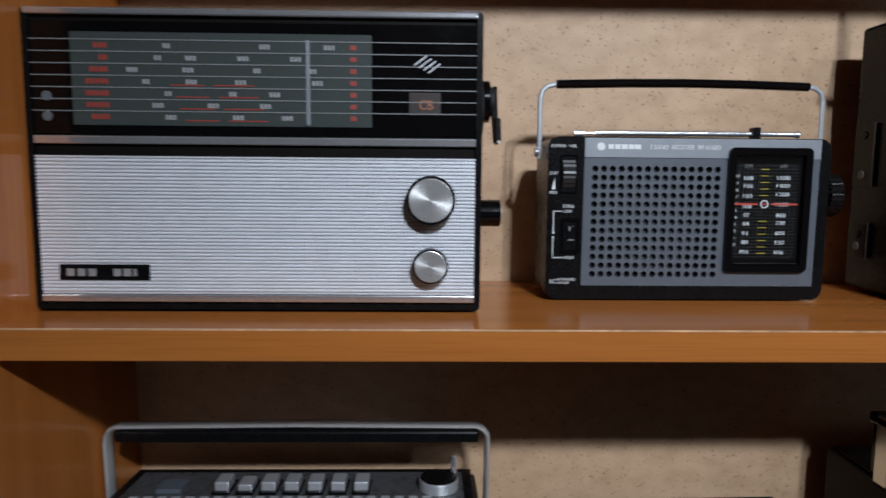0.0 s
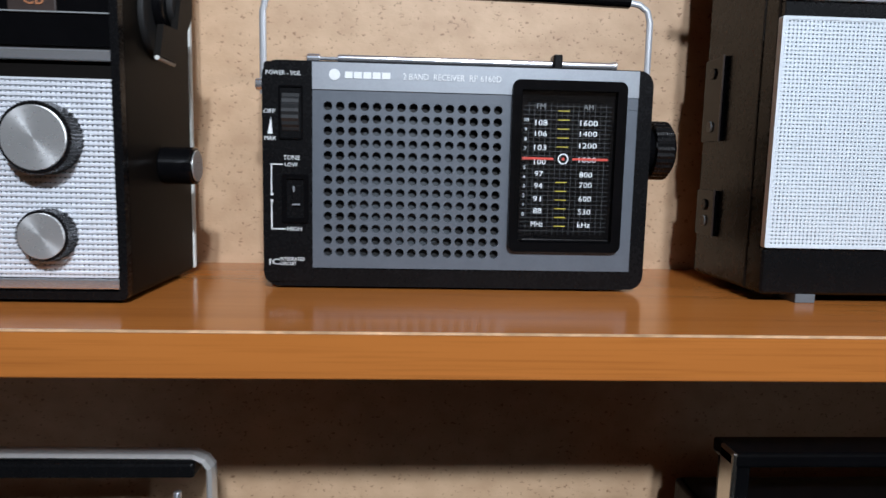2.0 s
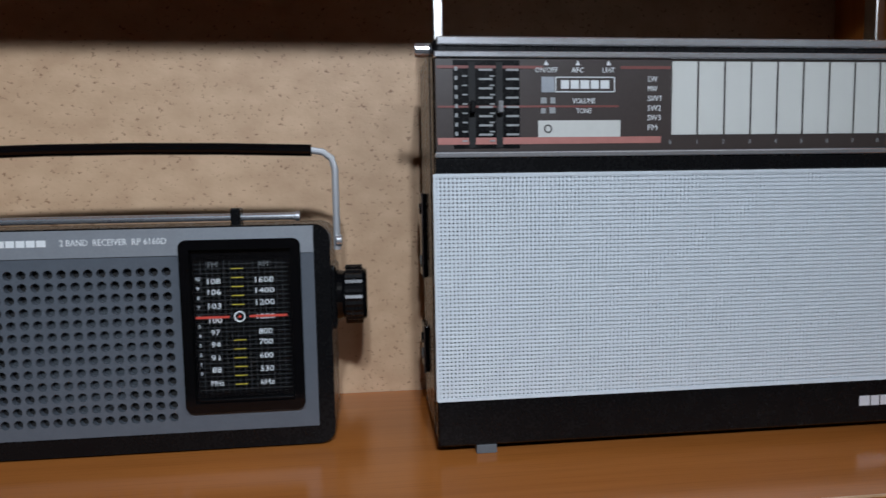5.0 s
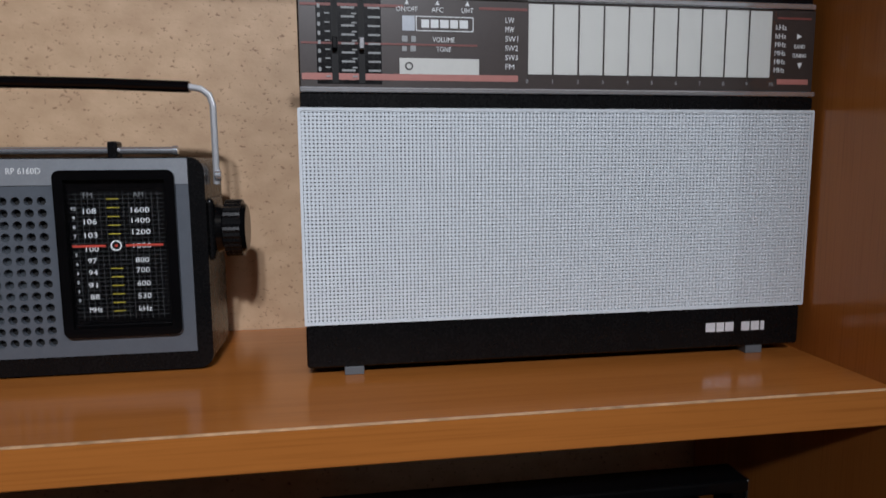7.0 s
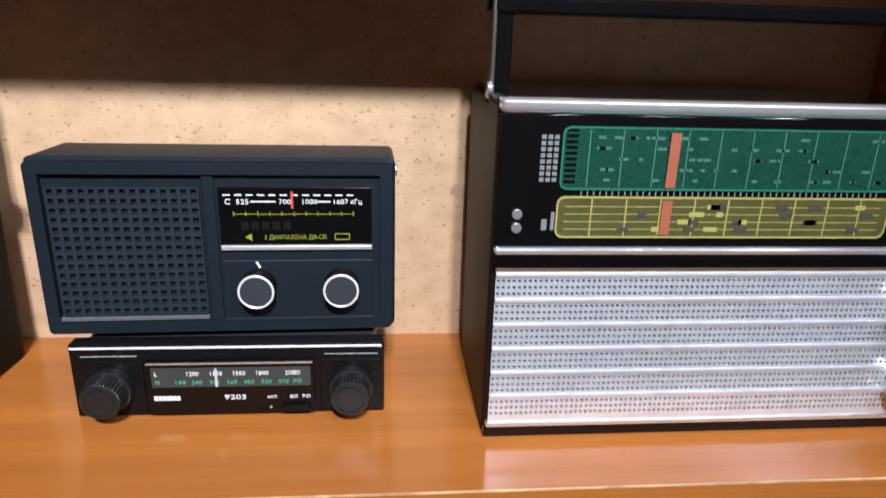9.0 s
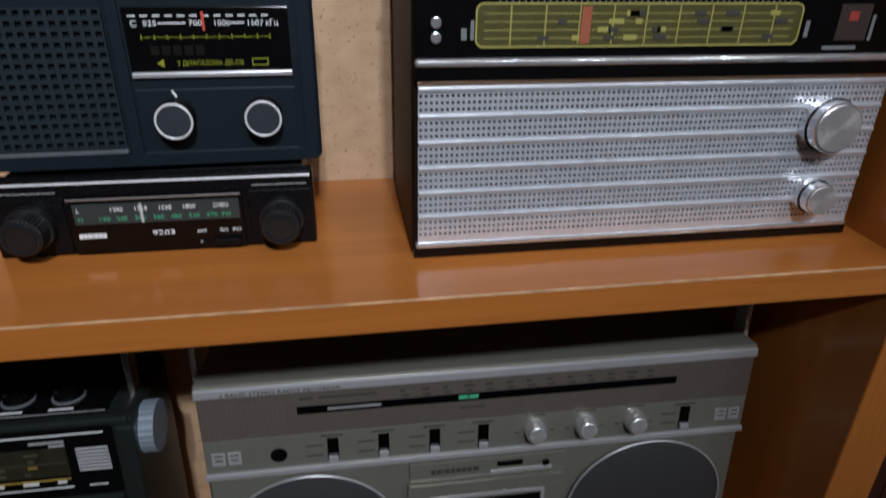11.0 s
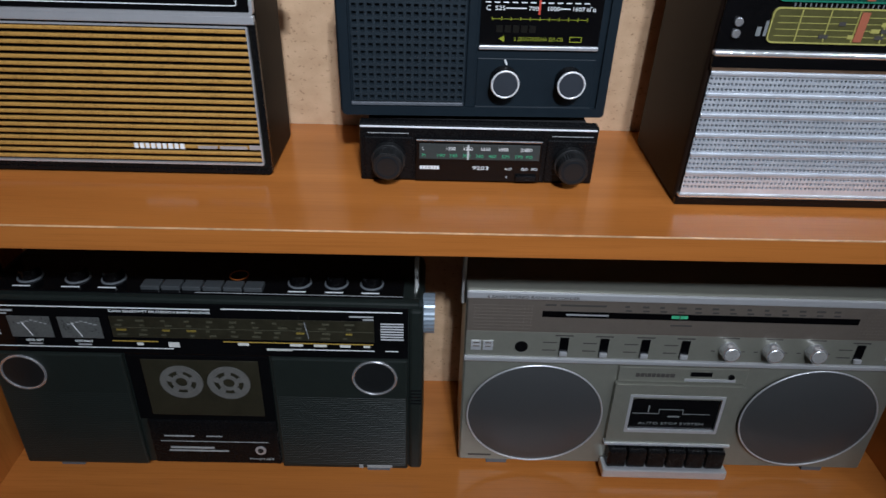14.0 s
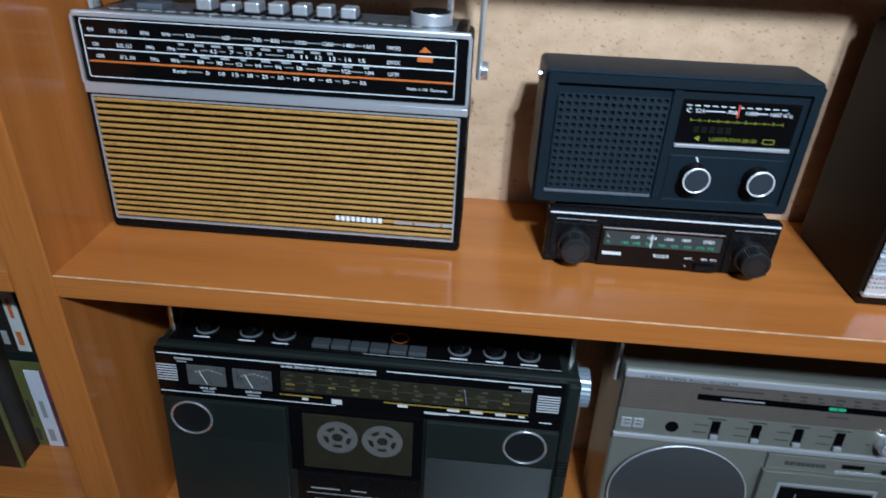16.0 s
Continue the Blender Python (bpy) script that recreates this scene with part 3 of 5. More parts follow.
    lever = part("band_lever", bm, LEATHER, t, "angled black switch lever with a pale edge")
    bm = bmesh.new()
    for (y0, z0), (y1, z1) in (((57.2, 155), (56.2, 145)), ((56.2, 145), (31, 116.8)), ((31, 116.6), (9, 116.6))):
        tube([(0.3125, y0 / 1000, z0 / 1000), (0.3125, y1 / 1000, z1 / 1000)], 0.0011, 8, bm)
    part("lever_edge", bm, CREAM, lever)
    part("antenna_tip", mrod("x", 284, 300, 15, 201, 3.2, n=20, bevel=0.6), CHROME, t)
    return t


# ---- small grey two band receiver ----
def grey_receiver():
    t = thing("portable_receiver", pose(0.0883, 0.4795, S1) @ Matrix.Diagonal((1.012, 1, 1.016, 1)), "small black and grey portable receiver with perforated speaker and carrying handle", "radio")
    part("body", mslab(0, 209.5, 6.2, 52, 1.5, 121, 8, 1), BLACK, t, "black moulded plastic case")
    part("front_bezel", mring(0, 209.5, 1.5, 121, 9.6, 8, 2, 6.6), BLACK, t)
    part("scale_box", mbox(130, 201, 2.05, 6.4, 11, 113), BLACK, t)
    for x in (16, 178):
        part("foot", mbox(x, x + 14, 8, 44, 0, 2.5), RUBBER, t)
    for x0, x1, z0, z1 in ((26.5, 31.4, 11.8, 106), (31.4, 128.4, 11.8, 17.2), (31.4, 128.4, 101.2, 106), (128.4, 133.4, 11.8, 106), (133.4, 193.4, 11.8, 24), (193.4, 201, 11.8, 106)):
        part("front_plate", mbox(x0, x1, 0.9, 3, z0, z1), GREY, t, "grey front plate")
    for x0, x1, z0 in ((26.5, 134, 106.3), (134, 193, 111), (193, 201, 106.3)):
        part("name_plate", mbox(x0, x1, 0.2, 3, z0, 120.3), LIGHTGREY, t, "light grey name strip")
    part("name_plate_end", mslab(194.5, 201, 0.6, 3, 100, 106.2, 0.4), GREY, t)
    plate("speaker_grille", perforated(31.4, 128.4, 17.2, 101.2, 15, 13, 4.7, 4.7, 0.9, 4.6, 16), GREY, t, "grey plate with round speaker holes")
    part("grille_backing", mbox(27, 130.5, 5.2, 6.0, 12, 112), PITCH, t)
    part("speaker_cone", mrod("y", 4.75, 5.2, 80, 60, 36, n=40), surface("grey_speaker_paper", (0.035, 0.042, 0.048), 0.5, 0, 0.2, 90), t)
    emblem = part("emblem", mrod("y", -0.2, 0.4, 38.2, 114, 2.9, n=24), WHITEINK, t)
    blocks(43.6, 112.3, 3.4, (4, 4.2, 4.2, 4.2, 4.4), 0.7, 0.2, WHITEINK, t)
    words("2 BAND", 74, 112.4, 3.3, 0.2, WHITEINK, t, 13.5)
    words("RECEIVER", 90, 112.4, 3.3, 0.2, WHITEINK, t, 16.5)
    words("RP 6160D", 109, 112.4, 3.3, 0.2, WHITEINK, t, 17)
    # tuning scale
    part("scale_frame", mring(132.3, 194.3, 22.6, 114.2, 5.2, 4, -2.2, 3), GLOSSBLACK, t, "glossy black dial frame")
    dial = part("tuning_scale", mbox(136, 190.5, 1.6, 2.0, 22.4, 107.8), GLOSSBLACK, t, "black tuning scale")
    dial.location.z = 0.0018
    part("frame_lip", mbox(139.5, 188, -1.4, 1.2, 26.0, 28.0, 0.7), GLOSSBLACK, dial)
    part("scale_grid", mbars([(139, 187, 32 + 2.4 * i, 32.2 + 2.4 * i) for i in range(29)] + [(142 + 3 * i, 142.2 + 3 * i, 30, 101) for i in range(15)], 1.6, 0.1), GRIDINK, dial)
    for i in range(14):
        if i not in (5, 6, 7):
            part("scale_tick", mbars([(157.8, 164.0, 96.8 - 4.77 * i - 0.22, 96.8 - 4.77 * i + 0.22)], 1.5), YELLOWINK, dial)
    for text, z in (("108", 88.9), ("106", 83.2), ("103", 75.8), ("100", 68.2), ("97", 61.7), ("94", 55.2), ("91", 48.1), ("88", 41.6), ("MHz", 34.4)):
        words(text, 148.4, z, 2.9, 1.5, WHITEINK, dial, 6.6 if len(text) > 2 else 4.6, "CENTER")
    for text, z in (("1600", 89.2), ("1400", 83.5), ("1200", 77.2), ("1000", 69.6), ("800", 61.6), ("700", 56), ("600", 48.5), ("530", 41.4), ("kHz", 34.2)):
        words(text, 174.4, z, 2.9, 1.5, WHITEINK, dial, 9.6 if len(text) > 3 else 7, "CENTER")
    words("FM", 148.4, 97.6, 2.9, 1.5, DIMINK, dial, 4.6, "CENTER")
    words("AM", 174.4, 97.6, 2.9, 1.5, DIMINK, dial, 5.4, "CENTER")
    for i, text in enumerate(("10", "9", "8", "7", "6", "5", "4", "3", "2", "1", "0")):
        words(text, 140.5, 90.8 - 5.05 * i, 1.9, 1.5, WHITEINK, dial, None, "CENTER")
    part("tuning_needle", mbars([(139, 156, 72.5, 73.7), (166.5, 186, 72.5, 73.7)], 1.2, 0.5), REDINK, t)
    ring = part("needle_ring", mround(161.4, 73.1, 2.9, 0.6, 0.6, 1.6, 32), WHITEINK, t)
    part("needle_dot", mrod("y", 0.6, 1.6, 161.4, 73.1, 0.8, n=12), REDINK, ring)
    pane = part("dial_window", mbox(137, 190, 0.2, 0.4, 27, 109.5), GLASS, t, "clear plastic window")
    pane.visible_shadow = False
    # left control strip
    part("control_strip", mslab(1.2, 26.4, 1.2, 6.4, 4, 120, 2), BLACK, t)
    part("wheel_slot", mring(8.8, 21.6, 80, 108, 0.9, 1, 0.4, 2), GLOSSBLACK, t)
    side_knob(t, "volume_wheel", 10.8, 19.8, 11.5, 94.3, 14.4, surface("dark_grey_wheel", (0.022, 0.023, 0.024), 0.3, 0, 0.1, 90), 26)
    words("POWER - VOL", 2.2, 113.2, 2.3, 1.2, WHITEINK, t, 18.2)
    words("OFF", 0.9, 93.4, 2.3, 1.2, WHITEINK, t, 6)
    words("MAX", 1.2, 79.4, 2.3, 1.2, WHITEINK, t, 6)
    bm = bmesh.new()
    slab([(0.0048, 0.0915), (0.0030, 0.0828), (0.0056, 0.0828)], 0.0008, 0.0012, bm)
    part("volume_wedge", bm, WHITEINK, t)
    words("TONE", 11, 69.4, 2.4, 1.2, WHITEINK, t, 8.8)
    words("LOW", 11.8, 65.8, 2.2, 1.2, WHITEINK, t, 6.6)
    words("HIGH", 12.8, 31.6, 2.2, 1.2, WHITEINK, t, 7.6)
    part("tone_bracket", mbars([(4.5, 5.1, 51.2, 67), (4.5, 10.8, 66.6, 67.2), (4.5, 5.1, 32.4, 47.6), (4.5, 12.2, 32.2, 32.8), (4.2, 5.6, 50.4, 51.6), (4.2, 5.6, 47, 48.2)], 1.2), WHITEINK, t)
    slot = part("tone_switch", mring(10.3, 24.5, 36, 61.8, 2.6, 1, 0.2, 2.4), GLOSSBLACK, t)
    part("switch_slider", mbox(15.5, 20.5, 0.0, 2.2, 45, 56, 0.5), BLACK, slot)
    part("slider_mark", mbars([(16.3, 17.1, 52.5, 55.5), (15.8, 20, 45.4, 46.2)], 0.0), LIGHTGREY, slot)
    words("IC", 2.9, 13.2, 3.1, 1.2, WHITEINK, t, 5.4)
    words("INTEGRATED", 9, 15.4, 1.8, 1.2, WHITEINK, t, 13)
    words("CIRCUIT", 9, 12.9, 1.8, 1.2, WHITEINK, t, 8.6)
    # right side
    part("knob_mount", mbox(206, 212, 9, 42, 62, 98, 2.5, 3), BLACK, t)
    part("knob_collar", mrod("x", 211, 217, 25, 79.5, 15, 13, n=40, bevel=0.8), GLOSSBLACK, t)
    k = side_knob(t, "tuning_knob", 216.5, 226, 25, 79.5, 16.8, BLACK, 30)
    part("knob_cap", mrod("x", 225.5, 228.5, 25, 79.5, 15.6, 13.6, n=40, bevel=0.8), GLOSSBLACK, k)
    # handle, aerial
    leg = [(-3.5, 22, 108), (-3.5, 22, 152), (-2, 22, 158.5), (2, 22, 162), (8.5, 22, 163.4), (104, 22, 165), (200, 22, 163.4), (206, 22, 162.4), (210.6, 22, 159), (212.4, 22, 153), (212.4, 22, 108)]
    part("handle_wire", mtube(leg, 1.9, 10, 0.6), TRIM, t, "bent steel handle").location.z = -0.0025
    part("handle_grip", mtube([(8.5, 22, 163.4), (60, 22, 164.7), (104, 22, 165.1), (150, 22, 164.7), (200, 22, 163.4)], 3.3, 14, 1.3), GLOSSBLACK, t, "black plastic handle grip").location.z = -0.0025
    for x in (-6.2, 212.8):
        part("handle_pivot", mrod("x", x - 1.2, x + 2.6, 22, 110.5, 3.4, n=24, bevel=0.6), CHROME, t)
    part("aerial_rod", mrod("x", 38, 191, 17, 125, 2.0, n=16, bevel=0.3), CHROME, t)
    part("aerial_neck", mrod("x", 24, 38, 17, 124.6, 1.1, n=12), CHROME, t)
    part("aerial_joint", mrod("x", 21.5, 28.5, 17, 124.4, 2.7, n=16, bevel=0.4), CHROME, t)
    part("aerial_clip", mbox(156.4, 161.6, 12, 22, 119.5, 130, 1), BLACK, t)
    part("aerial_tip", mrod("x", 190, 193, 17, 125, 2.7, n=16, bevel=0.6), CHROME, t)
    return t


# ---- large pale grille radio ----
def pale_radio():
    t = thing("portable_radio", pose(0.3545, 0.456, S1), "black portable radio with pale grey grille and brown scale panel", "radio")
    part("body", mbox(1, 301, 2, 84, 4, 216, 3, 3), BLACK, t, "black plastic case")
    part("lower_front", mslab(0.5, 301.5, 0, 4, 5, 29.6, 2, 1), BLACK, t)
    for x in (21, 267):
        part("foot", mbox(x, x + 11, 1, 70, 0, 5, 0.5), RUBBER, t)
    plate("speaker_grille", perforated(0.5, 301.5, 31.5, 146.5, 142, 56, 0.98, 0.82, -1.6, 0.8), PALEGRILLE, t, "pale grey perforated grille")
    part("grille_rim", mring(0, 302, 30, 148, 1.6, 1, -1.9, 2.2), PALEGRILLE, t)
    part("grille_backing", mbox(1, 301, 0.8, 1.4, 31, 147), GREY, t)
    part("step", mbox(1.5, 301, -0.5, 3, 148.4, 155.6, 0.5), BLACK, t)
    part("lower_trim", mbox(1.5, 301.4, -1.8, 2.5, 155.9, 158.8, 0.6), CHROME, t)
    part("upper_trim", mbox(1.5, 299, -1.8, 2.5, 205.6, 208.8, 0.6), CHROME, t)
    part("top_trim", mbox(3, 290, 0.5, 12, 212, 216.6, 0.8), CHROME, t)
    face = part("scale_panel", mbox(2, 300, -0.4, 2.4, 159, 205.5, 0.3), BROWNFACE, t, "dark brown scale panel")
    part("red_line", mbars([(3, 57, 200.4, 201.8), (98, 125, 200.4, 201.8), (3, 97, 181, 182), (275, 297, 200, 201.2)], -0.4), surface("dull_red_print", (0.2, 0.05, 0.04), 0.5, 0, 0.1, 200), face)
    part("red_band", mbars([(3, 120, 162.6, 166), (277, 297, 163, 166)], -0.4), surface("salmon_print", (0.45, 0.17, 0.14), 0.5, 0, 0.1, 200), face)
    part("slider_panel", mbars([(11, 45, 160.5, 204.5)], -0.4, 0.2), BLACK, face)
    part("slider_mark", mbars([(24, 31, 167 + 4.6 * i, 168 + 4.6 * i) for i in range(8)], -0.6, 0.3), GREYINK, face)
    part("slider_mark", mbars([(38, 44.5, 167 + 4.6 * i, 168 + 4.6 * i) for i in range(8)], -0.6, 0.3), GREYINK, face)
    part("slider_number", mbars([(11.8, 13.2, 167 + 4.6 * i, 169 + 4.6 * i) for i in range(8)], -0.6, 0.3), GREYINK, face)
    for x in (20.5, 34.5):
        s = part("slider_slot", mbox(x - 1.7, x + 1.7, -0.9, -0.4, 160.8, 203.5), PITCH, t)
        part("slider_cap", mbox(x - 1.4, x + 1.4, -5, -0.9, 178, 184, 0.5), BLACK if x < 30 else CHROME, s)
        part("slider_tick", mbars([(x - 5, x - 2.4, 164 + 4.6 * i, 164.7 + 4.6 * i) for i in range(8)], -0.9), GREYINK, s)
    words("ON/OFF", 58.8, 198.5, 2.6, -0.4, WHITEINK, face, 11.5, "CENTER")
    words("AFC", 75.3, 198.5, 2.6, -0.4, WHITEINK, face, 6.5, "CENTER")
    words("UHT", 91.6, 198.5, 2.6, -0.4, WHITEINK, face, 6.5, "CENTER")
    for x in (58.8, 75.3, 91.6):
        part("arrow_mark", slab([((x - 1.2) / 1000, 0.2022), ((x + 1.2) / 1000, 0.2022), (x / 1000, 0.2046)], -0.0007, -0.0004), WHITEINK, face)
    part("logo_frame", mring(63.5, 95, 188.6, 196.4, 0.5, 0.6, -0.7, -0.4), WHITEINK, face)
    part("logo_square", mbars([(56.3, 63, 188.6, 196.4)], -0.4), LIGHTGREY, face)
    blocks(66.5, 190.4, 4.2, (4.2, 4.2, 4.6, 4.2, 4.6), 0.9, -0.4, WHITEINK, face)
    words("VOLUME", 78.6, 183, 2.6, -0.4, WHITEINK, face, 12, "CENTER")
    words("TONE", 78.6, 178, 2.6, -0.4, WHITEINK, face, 8, "CENTER")
    part("small_mark", mbars([(56, 59, 183, 186), (61, 63.5, 183, 186), (56, 58.5, 178, 180.6), (60.5, 63.5, 178, 181)], -0.4), GREYINK, face)
    tag = part("cream_plate", mbars([(54.5, 98, 166, 174.4)], -0.4, 0.4), CREAM, t)
    part("plate_mark", mround(59.6, 170.2, 2.2, 0.8, -1.0, -0.6, 20), DARKINK, tag)
    for i, (text, unit) in enumerate((("LW", "kHz"), ("MW", "kHz"), ("SW1", "MHz"), ("SW2", "MHz"), ("SW3", "MHz"), ("FM", "MHz"))):
        words(text, 112.5, 194 - 4.95 * i, 2.9, -0.4, WHITEINK, face, 5 if len(text) < 3 else 7.2)
        words(unit, 274.3, 194 - 4.85 * i, 2.9, -0.4, WHITEINK, face, 6.8)
    for i in range(10):
        x = 125.7 + i * 14.72
        part("scale_card", mbars([(x, x + 13.6, 166.8, 204.3)], -0.4, 0.4), CREAM, face)
        words(str(i), x - 0.6, 162, 2.2, -0.4, GREYINK, face, None, "CENTER")
    words("10", 273, 162, 2.2, -0.4, GREYINK, face, None, "CENTER")
    words("BAND", 290.4, 183.6, 2.4, -0.4, WHITEINK, face, 7, "CENTER")
    words("TUNING", 290.4, 178.4, 2.4, -0.4, WHITEINK, face, 9, "CENTER")
    part("arrow_mark", slab([(0.2885, 0.189), (0.2915, 0.1905), (0.2885, 0.192)], -0.0007, -0.0004), WHITEINK, face)
    part("arrow_mark", slab([(0.2895, 0.1755), (0.2925, 0.1755), (0.291, 0.172)], -0.0007, -0.0004), WHITEINK, face)
    pane = part("scale_window", mbox(125, 274.5, -2.0, -1.6, 160, 204.8), GLASS, t, "clear scale window")
    pane.visible_shadow = False
    blocks(239, 15, 5.6, (6.2, 5, 5.5), 0.8, 0.0, SATIN, t)
    blocks(262.5, 15, 5.6, (5.4, 5.4, 2.5), 1.0, 0.0, SATIN, t)
    side_knob(t, "tuning_knob", 301, 311, 36, 124, 17, BLACK, 36)
    part("aerial_end", mrod("x", -7, 1, 16, 212.5, 3.6, n=20, bevel=0.6), CHROME, t)
    part("aerial_joint", mbox(1, 8, 10, 22, 208, 216, 1), BLACK, t)
    for x in (5, 271):
        part("handle_leg", mbox(x, x + 6, 38, 48, 206, 296, 1), STRUT, t, "bright steel handle leg")
    part("handle_grip", mbox(2, 280, 34, 52, 288, 300, 3, 3), BLACK, t)
    # sockets on the left flank
    for z0, z1 in ((88, 138), (30, 58)):
        plate_part = part("socket_plate", mbox(-1.2, 1.5, 56, 80, z0, z1, 0.5), SOCKETBLACK, t, "black socket plate")
        part("plate_rim", mbox(-1.9, -1.0, 55.2, 56.4, z0 - 0.6, z1 + 0.6, 0.2), BROWNFACE, plate_part)
        part("socket", mrod("x", -2.4, -0.8, 68, z0 + 9, 3.4, n=18, bevel=0.4), DIMINK, plate_part)
        part("socket", mrod("x", -2.4, -0.8, 68, z1 - 9, 3.4, n=18, bevel=0.4), BLACK, plate_part)
    part("side_seam", mbox(0.6, 1.4, 17, 18.2, 6, 212), PITCH, t)
    return t


silver_radio()
grey_receiver()
pale_radio()


# ---- gold cloth radio (middle shelf) ----
def gold_radio():
    t = thing("portable_radio", pose(-0.2545, 0.466, S2, -2), "black portable radio with gold striped grille and silver-framed scale", "radio")
    part("body", mbox(-0.5, 297, 2, 80, 2, 172, 4, 3), LEATHER, t, "black leatherette case")
    for x in (10, 262):
        part("foot", mbox(x, x + 22, 6, 70, 0, 3, 0.6), RUBBER, t)
    part("lower_edge", mslab(-0.5, 297, 0.5, 4, 2, 9, 2.5, 1), BLACK, t)
    part("front_rim", mring(-0.8, 297.3, 2, 122, 3.2, 4, -0.6, 4), BLACK, t, "rounded black edge of the case")
    part("grille_frame", mring(2.4, 291.5, 9.5, 116, 1.3, 1.2, -1.2, 2.5), TRIM, t, "thin silver grille frame")
    part("grille_backing", mbox(3, 291, 1.3, 2.3, 10, 115), SOCKETBLACK, t)
    n = 20
    for i in range(n):
        z0 = 11.2 + i * 103.6 / n
        part("grille_slat", mbox(3.8, 290.2, -1.2, 1.4, z0 + 1.3, z0 + 4.0, 0.6, 1), GOLDCLOTH, t)
    part("middle_band", mbox(-1, 297, -1.8, 3, 117.4, 123.6, 0.8), TRIM, t, "silver band")
    part("band_groove", mbox(-0.5, 296, 0, 3, 115.6, 117.4), BLACK, t)
    part("scale_bezel", mring(-1.4, 297.2, 123.2, 177, 2.4, 4, -2, 3), TRIM, t, "silver scale bezel")
    face = part("scale_panel", mbox(0.5, 295.5, 0.2, 2.4, 125, 175.5), GLOSSBLACK, t, "glossy black scale panel")
    part("scale_border", mring(4.6, 286, 129.6, 173, 0.6, 2, -0.2, 0.3), WHITEINK, face)
    for z in (160.4, 151.0):
        part("scale_line", mbars([(6.5, 286, z - 0.4, z + 0.4)], 0.2), WHITEINK, face)
    part("orange_line", mbars([(7, 285.5, 141.2, 142.6)], 0.2), ORANGEINK, face)
    scale_words = (
        (163.4, (("MW", 12), ("520...1610", 33), ("kHz", 53.5), ("kHz", 70), ("520", 88), ("600", 115), ("700", 138.5), ("800", 152), ("1000", 171), ("1200", 191), ("1400", 206.5), ("1600", 221.5), ("MW/PO", 240))),
        (153.0, (("KW", 14), ("5.92...15.5", 36), ("MHz", 56), ("MHz", 72), ("6", 90), ("6.5", 104.5), ("7", 118), ("7.5", 131), ("9", 139.5), ("10", 162.5), ("11", 173), ("12", 183.5), ("13", 194), ("14", 205.5), ("15", 216), ("KW/OC", 240))),
        (144.4, (("UKW", 16), ("87.5...104", 37), ("MHz", 58), ("MHz", 74), ("88", 93.5), ("90", 108), ("92", 123), ("94", 137.5), ("96", 153), ("98", 169), ("100", 186), ("102", 204), ("104", 221.5), ("U/FM", 240))),
        (136.6, (("Kanal", 76), ("5", 98), ("10", 108.5), ("15", 119), ("20", 130.5), ("25", 142), ("30", 154), ("35", 166), ("40", 178), ("45", 191), ("50", 204), ("55", 217))),
    )
    for z, row in scale_words:
        for k, (text, x) in enumerate(row):
            words(text, x, z, 2.9, 0.2, WHITEINK, face, 1.7 * len(text.replace(".", "")) + 1.2, "CENTER", name="scale_word")
            if k and 68 < row[k - 1][1] and x < 230 and x - row[k - 1][1] > 11:
                part("number_dash", mbars([(row[k - 1][1] + 4.6, x - 4.6, z + 1.2, z + 1.8)], 0.2), GREYINK, face)
    for z, pitch in ((157.2, 12.5), (148.6, 15.5)):
        for i in range(10):
            part("station_bar", mbars([(78 + pitch * i, 78 + pitch * i + (7 if i % 3 else 4), z, z + 1.7)], 0.2), GREYINK, face)
    part("emblem", slab([(0.2585, 0.1632), (0.2675, 0.1632), (0.263, 0.1672)], -0.0003, 0.0002), ORANGEINK, face)
    part("emblem_bar", mbars([(257.5, 269, 156.2, 159.8)], 0.2), ORANGEINK, face)
    words("Made in W. Germany", 250, 135.0, 1.9, 0.2, WHITEINK, face, 30)
    blocks(193, 22.6, 4.4, (3.0, 3.0, 2.8, 3.0, 3.0, 3.0, 3.4, 3.0, 3.2), 1.4, -1.6, WHITEINK, t)
    part("script_bar", mbars([(242, 257, 23.2, 25.6), (259, 280, 23.2, 25.6), (282, 291, 23.2, 26.6)], -1.4, 0.5), TRIM, t)
    # top deck
    part("top_deck", mbox(3, 293, 4, 76, 171, 177, 1.5), BLACK, t)
    part("deck_rim", mbox(0, 296, -1.5, 5, 174.5, 178.4, 1), TRIM, t)
    part("deck_plate", mbox(12, 284, 8, 66, 177, 178, 0.4), surface("deck_dark_metal", (0.16, 0.165, 0.17), 0.3, 0.6, 0.4, 120), t)
    for i in range(7):
        x = 84 + i * 18.6
        key = part("push_key", mbox(x, x + 11.5, 26, 44, 177.5, 187 if i != 1 else 185, 1.2), TRIM, t, "silver push key")
        part("key_base", mbox(x - 1.5, x + 13, 22, 48, 177.2, 180, 0.6), GLOSSBLACK, key)
    part("deck_bar", mbars([(20 + 11 * i, 27 + 11 * i, 178.0, 178.3) for i in range(22)], 20, 3), GREYINK, t)
    part("slider_box", mbox(38, 58, 24, 44, 178, 182, 0.6), GREY, t)
    dial = part("tuning_disc", mrod("z", 178, 187, 264, 34, 16, n=48, bevel=0.8), TRIM, t, "silver tuning disc")
    part("disc_top", mrod("z", 187, 188, 264, 34, 15, n=48, bevel=0.4), BLACK, dial)
    part("aerial_stub", mrod("z", 178, 199, 277, 52, 2.6, n=16, bevel=0.5), CHROME, t)
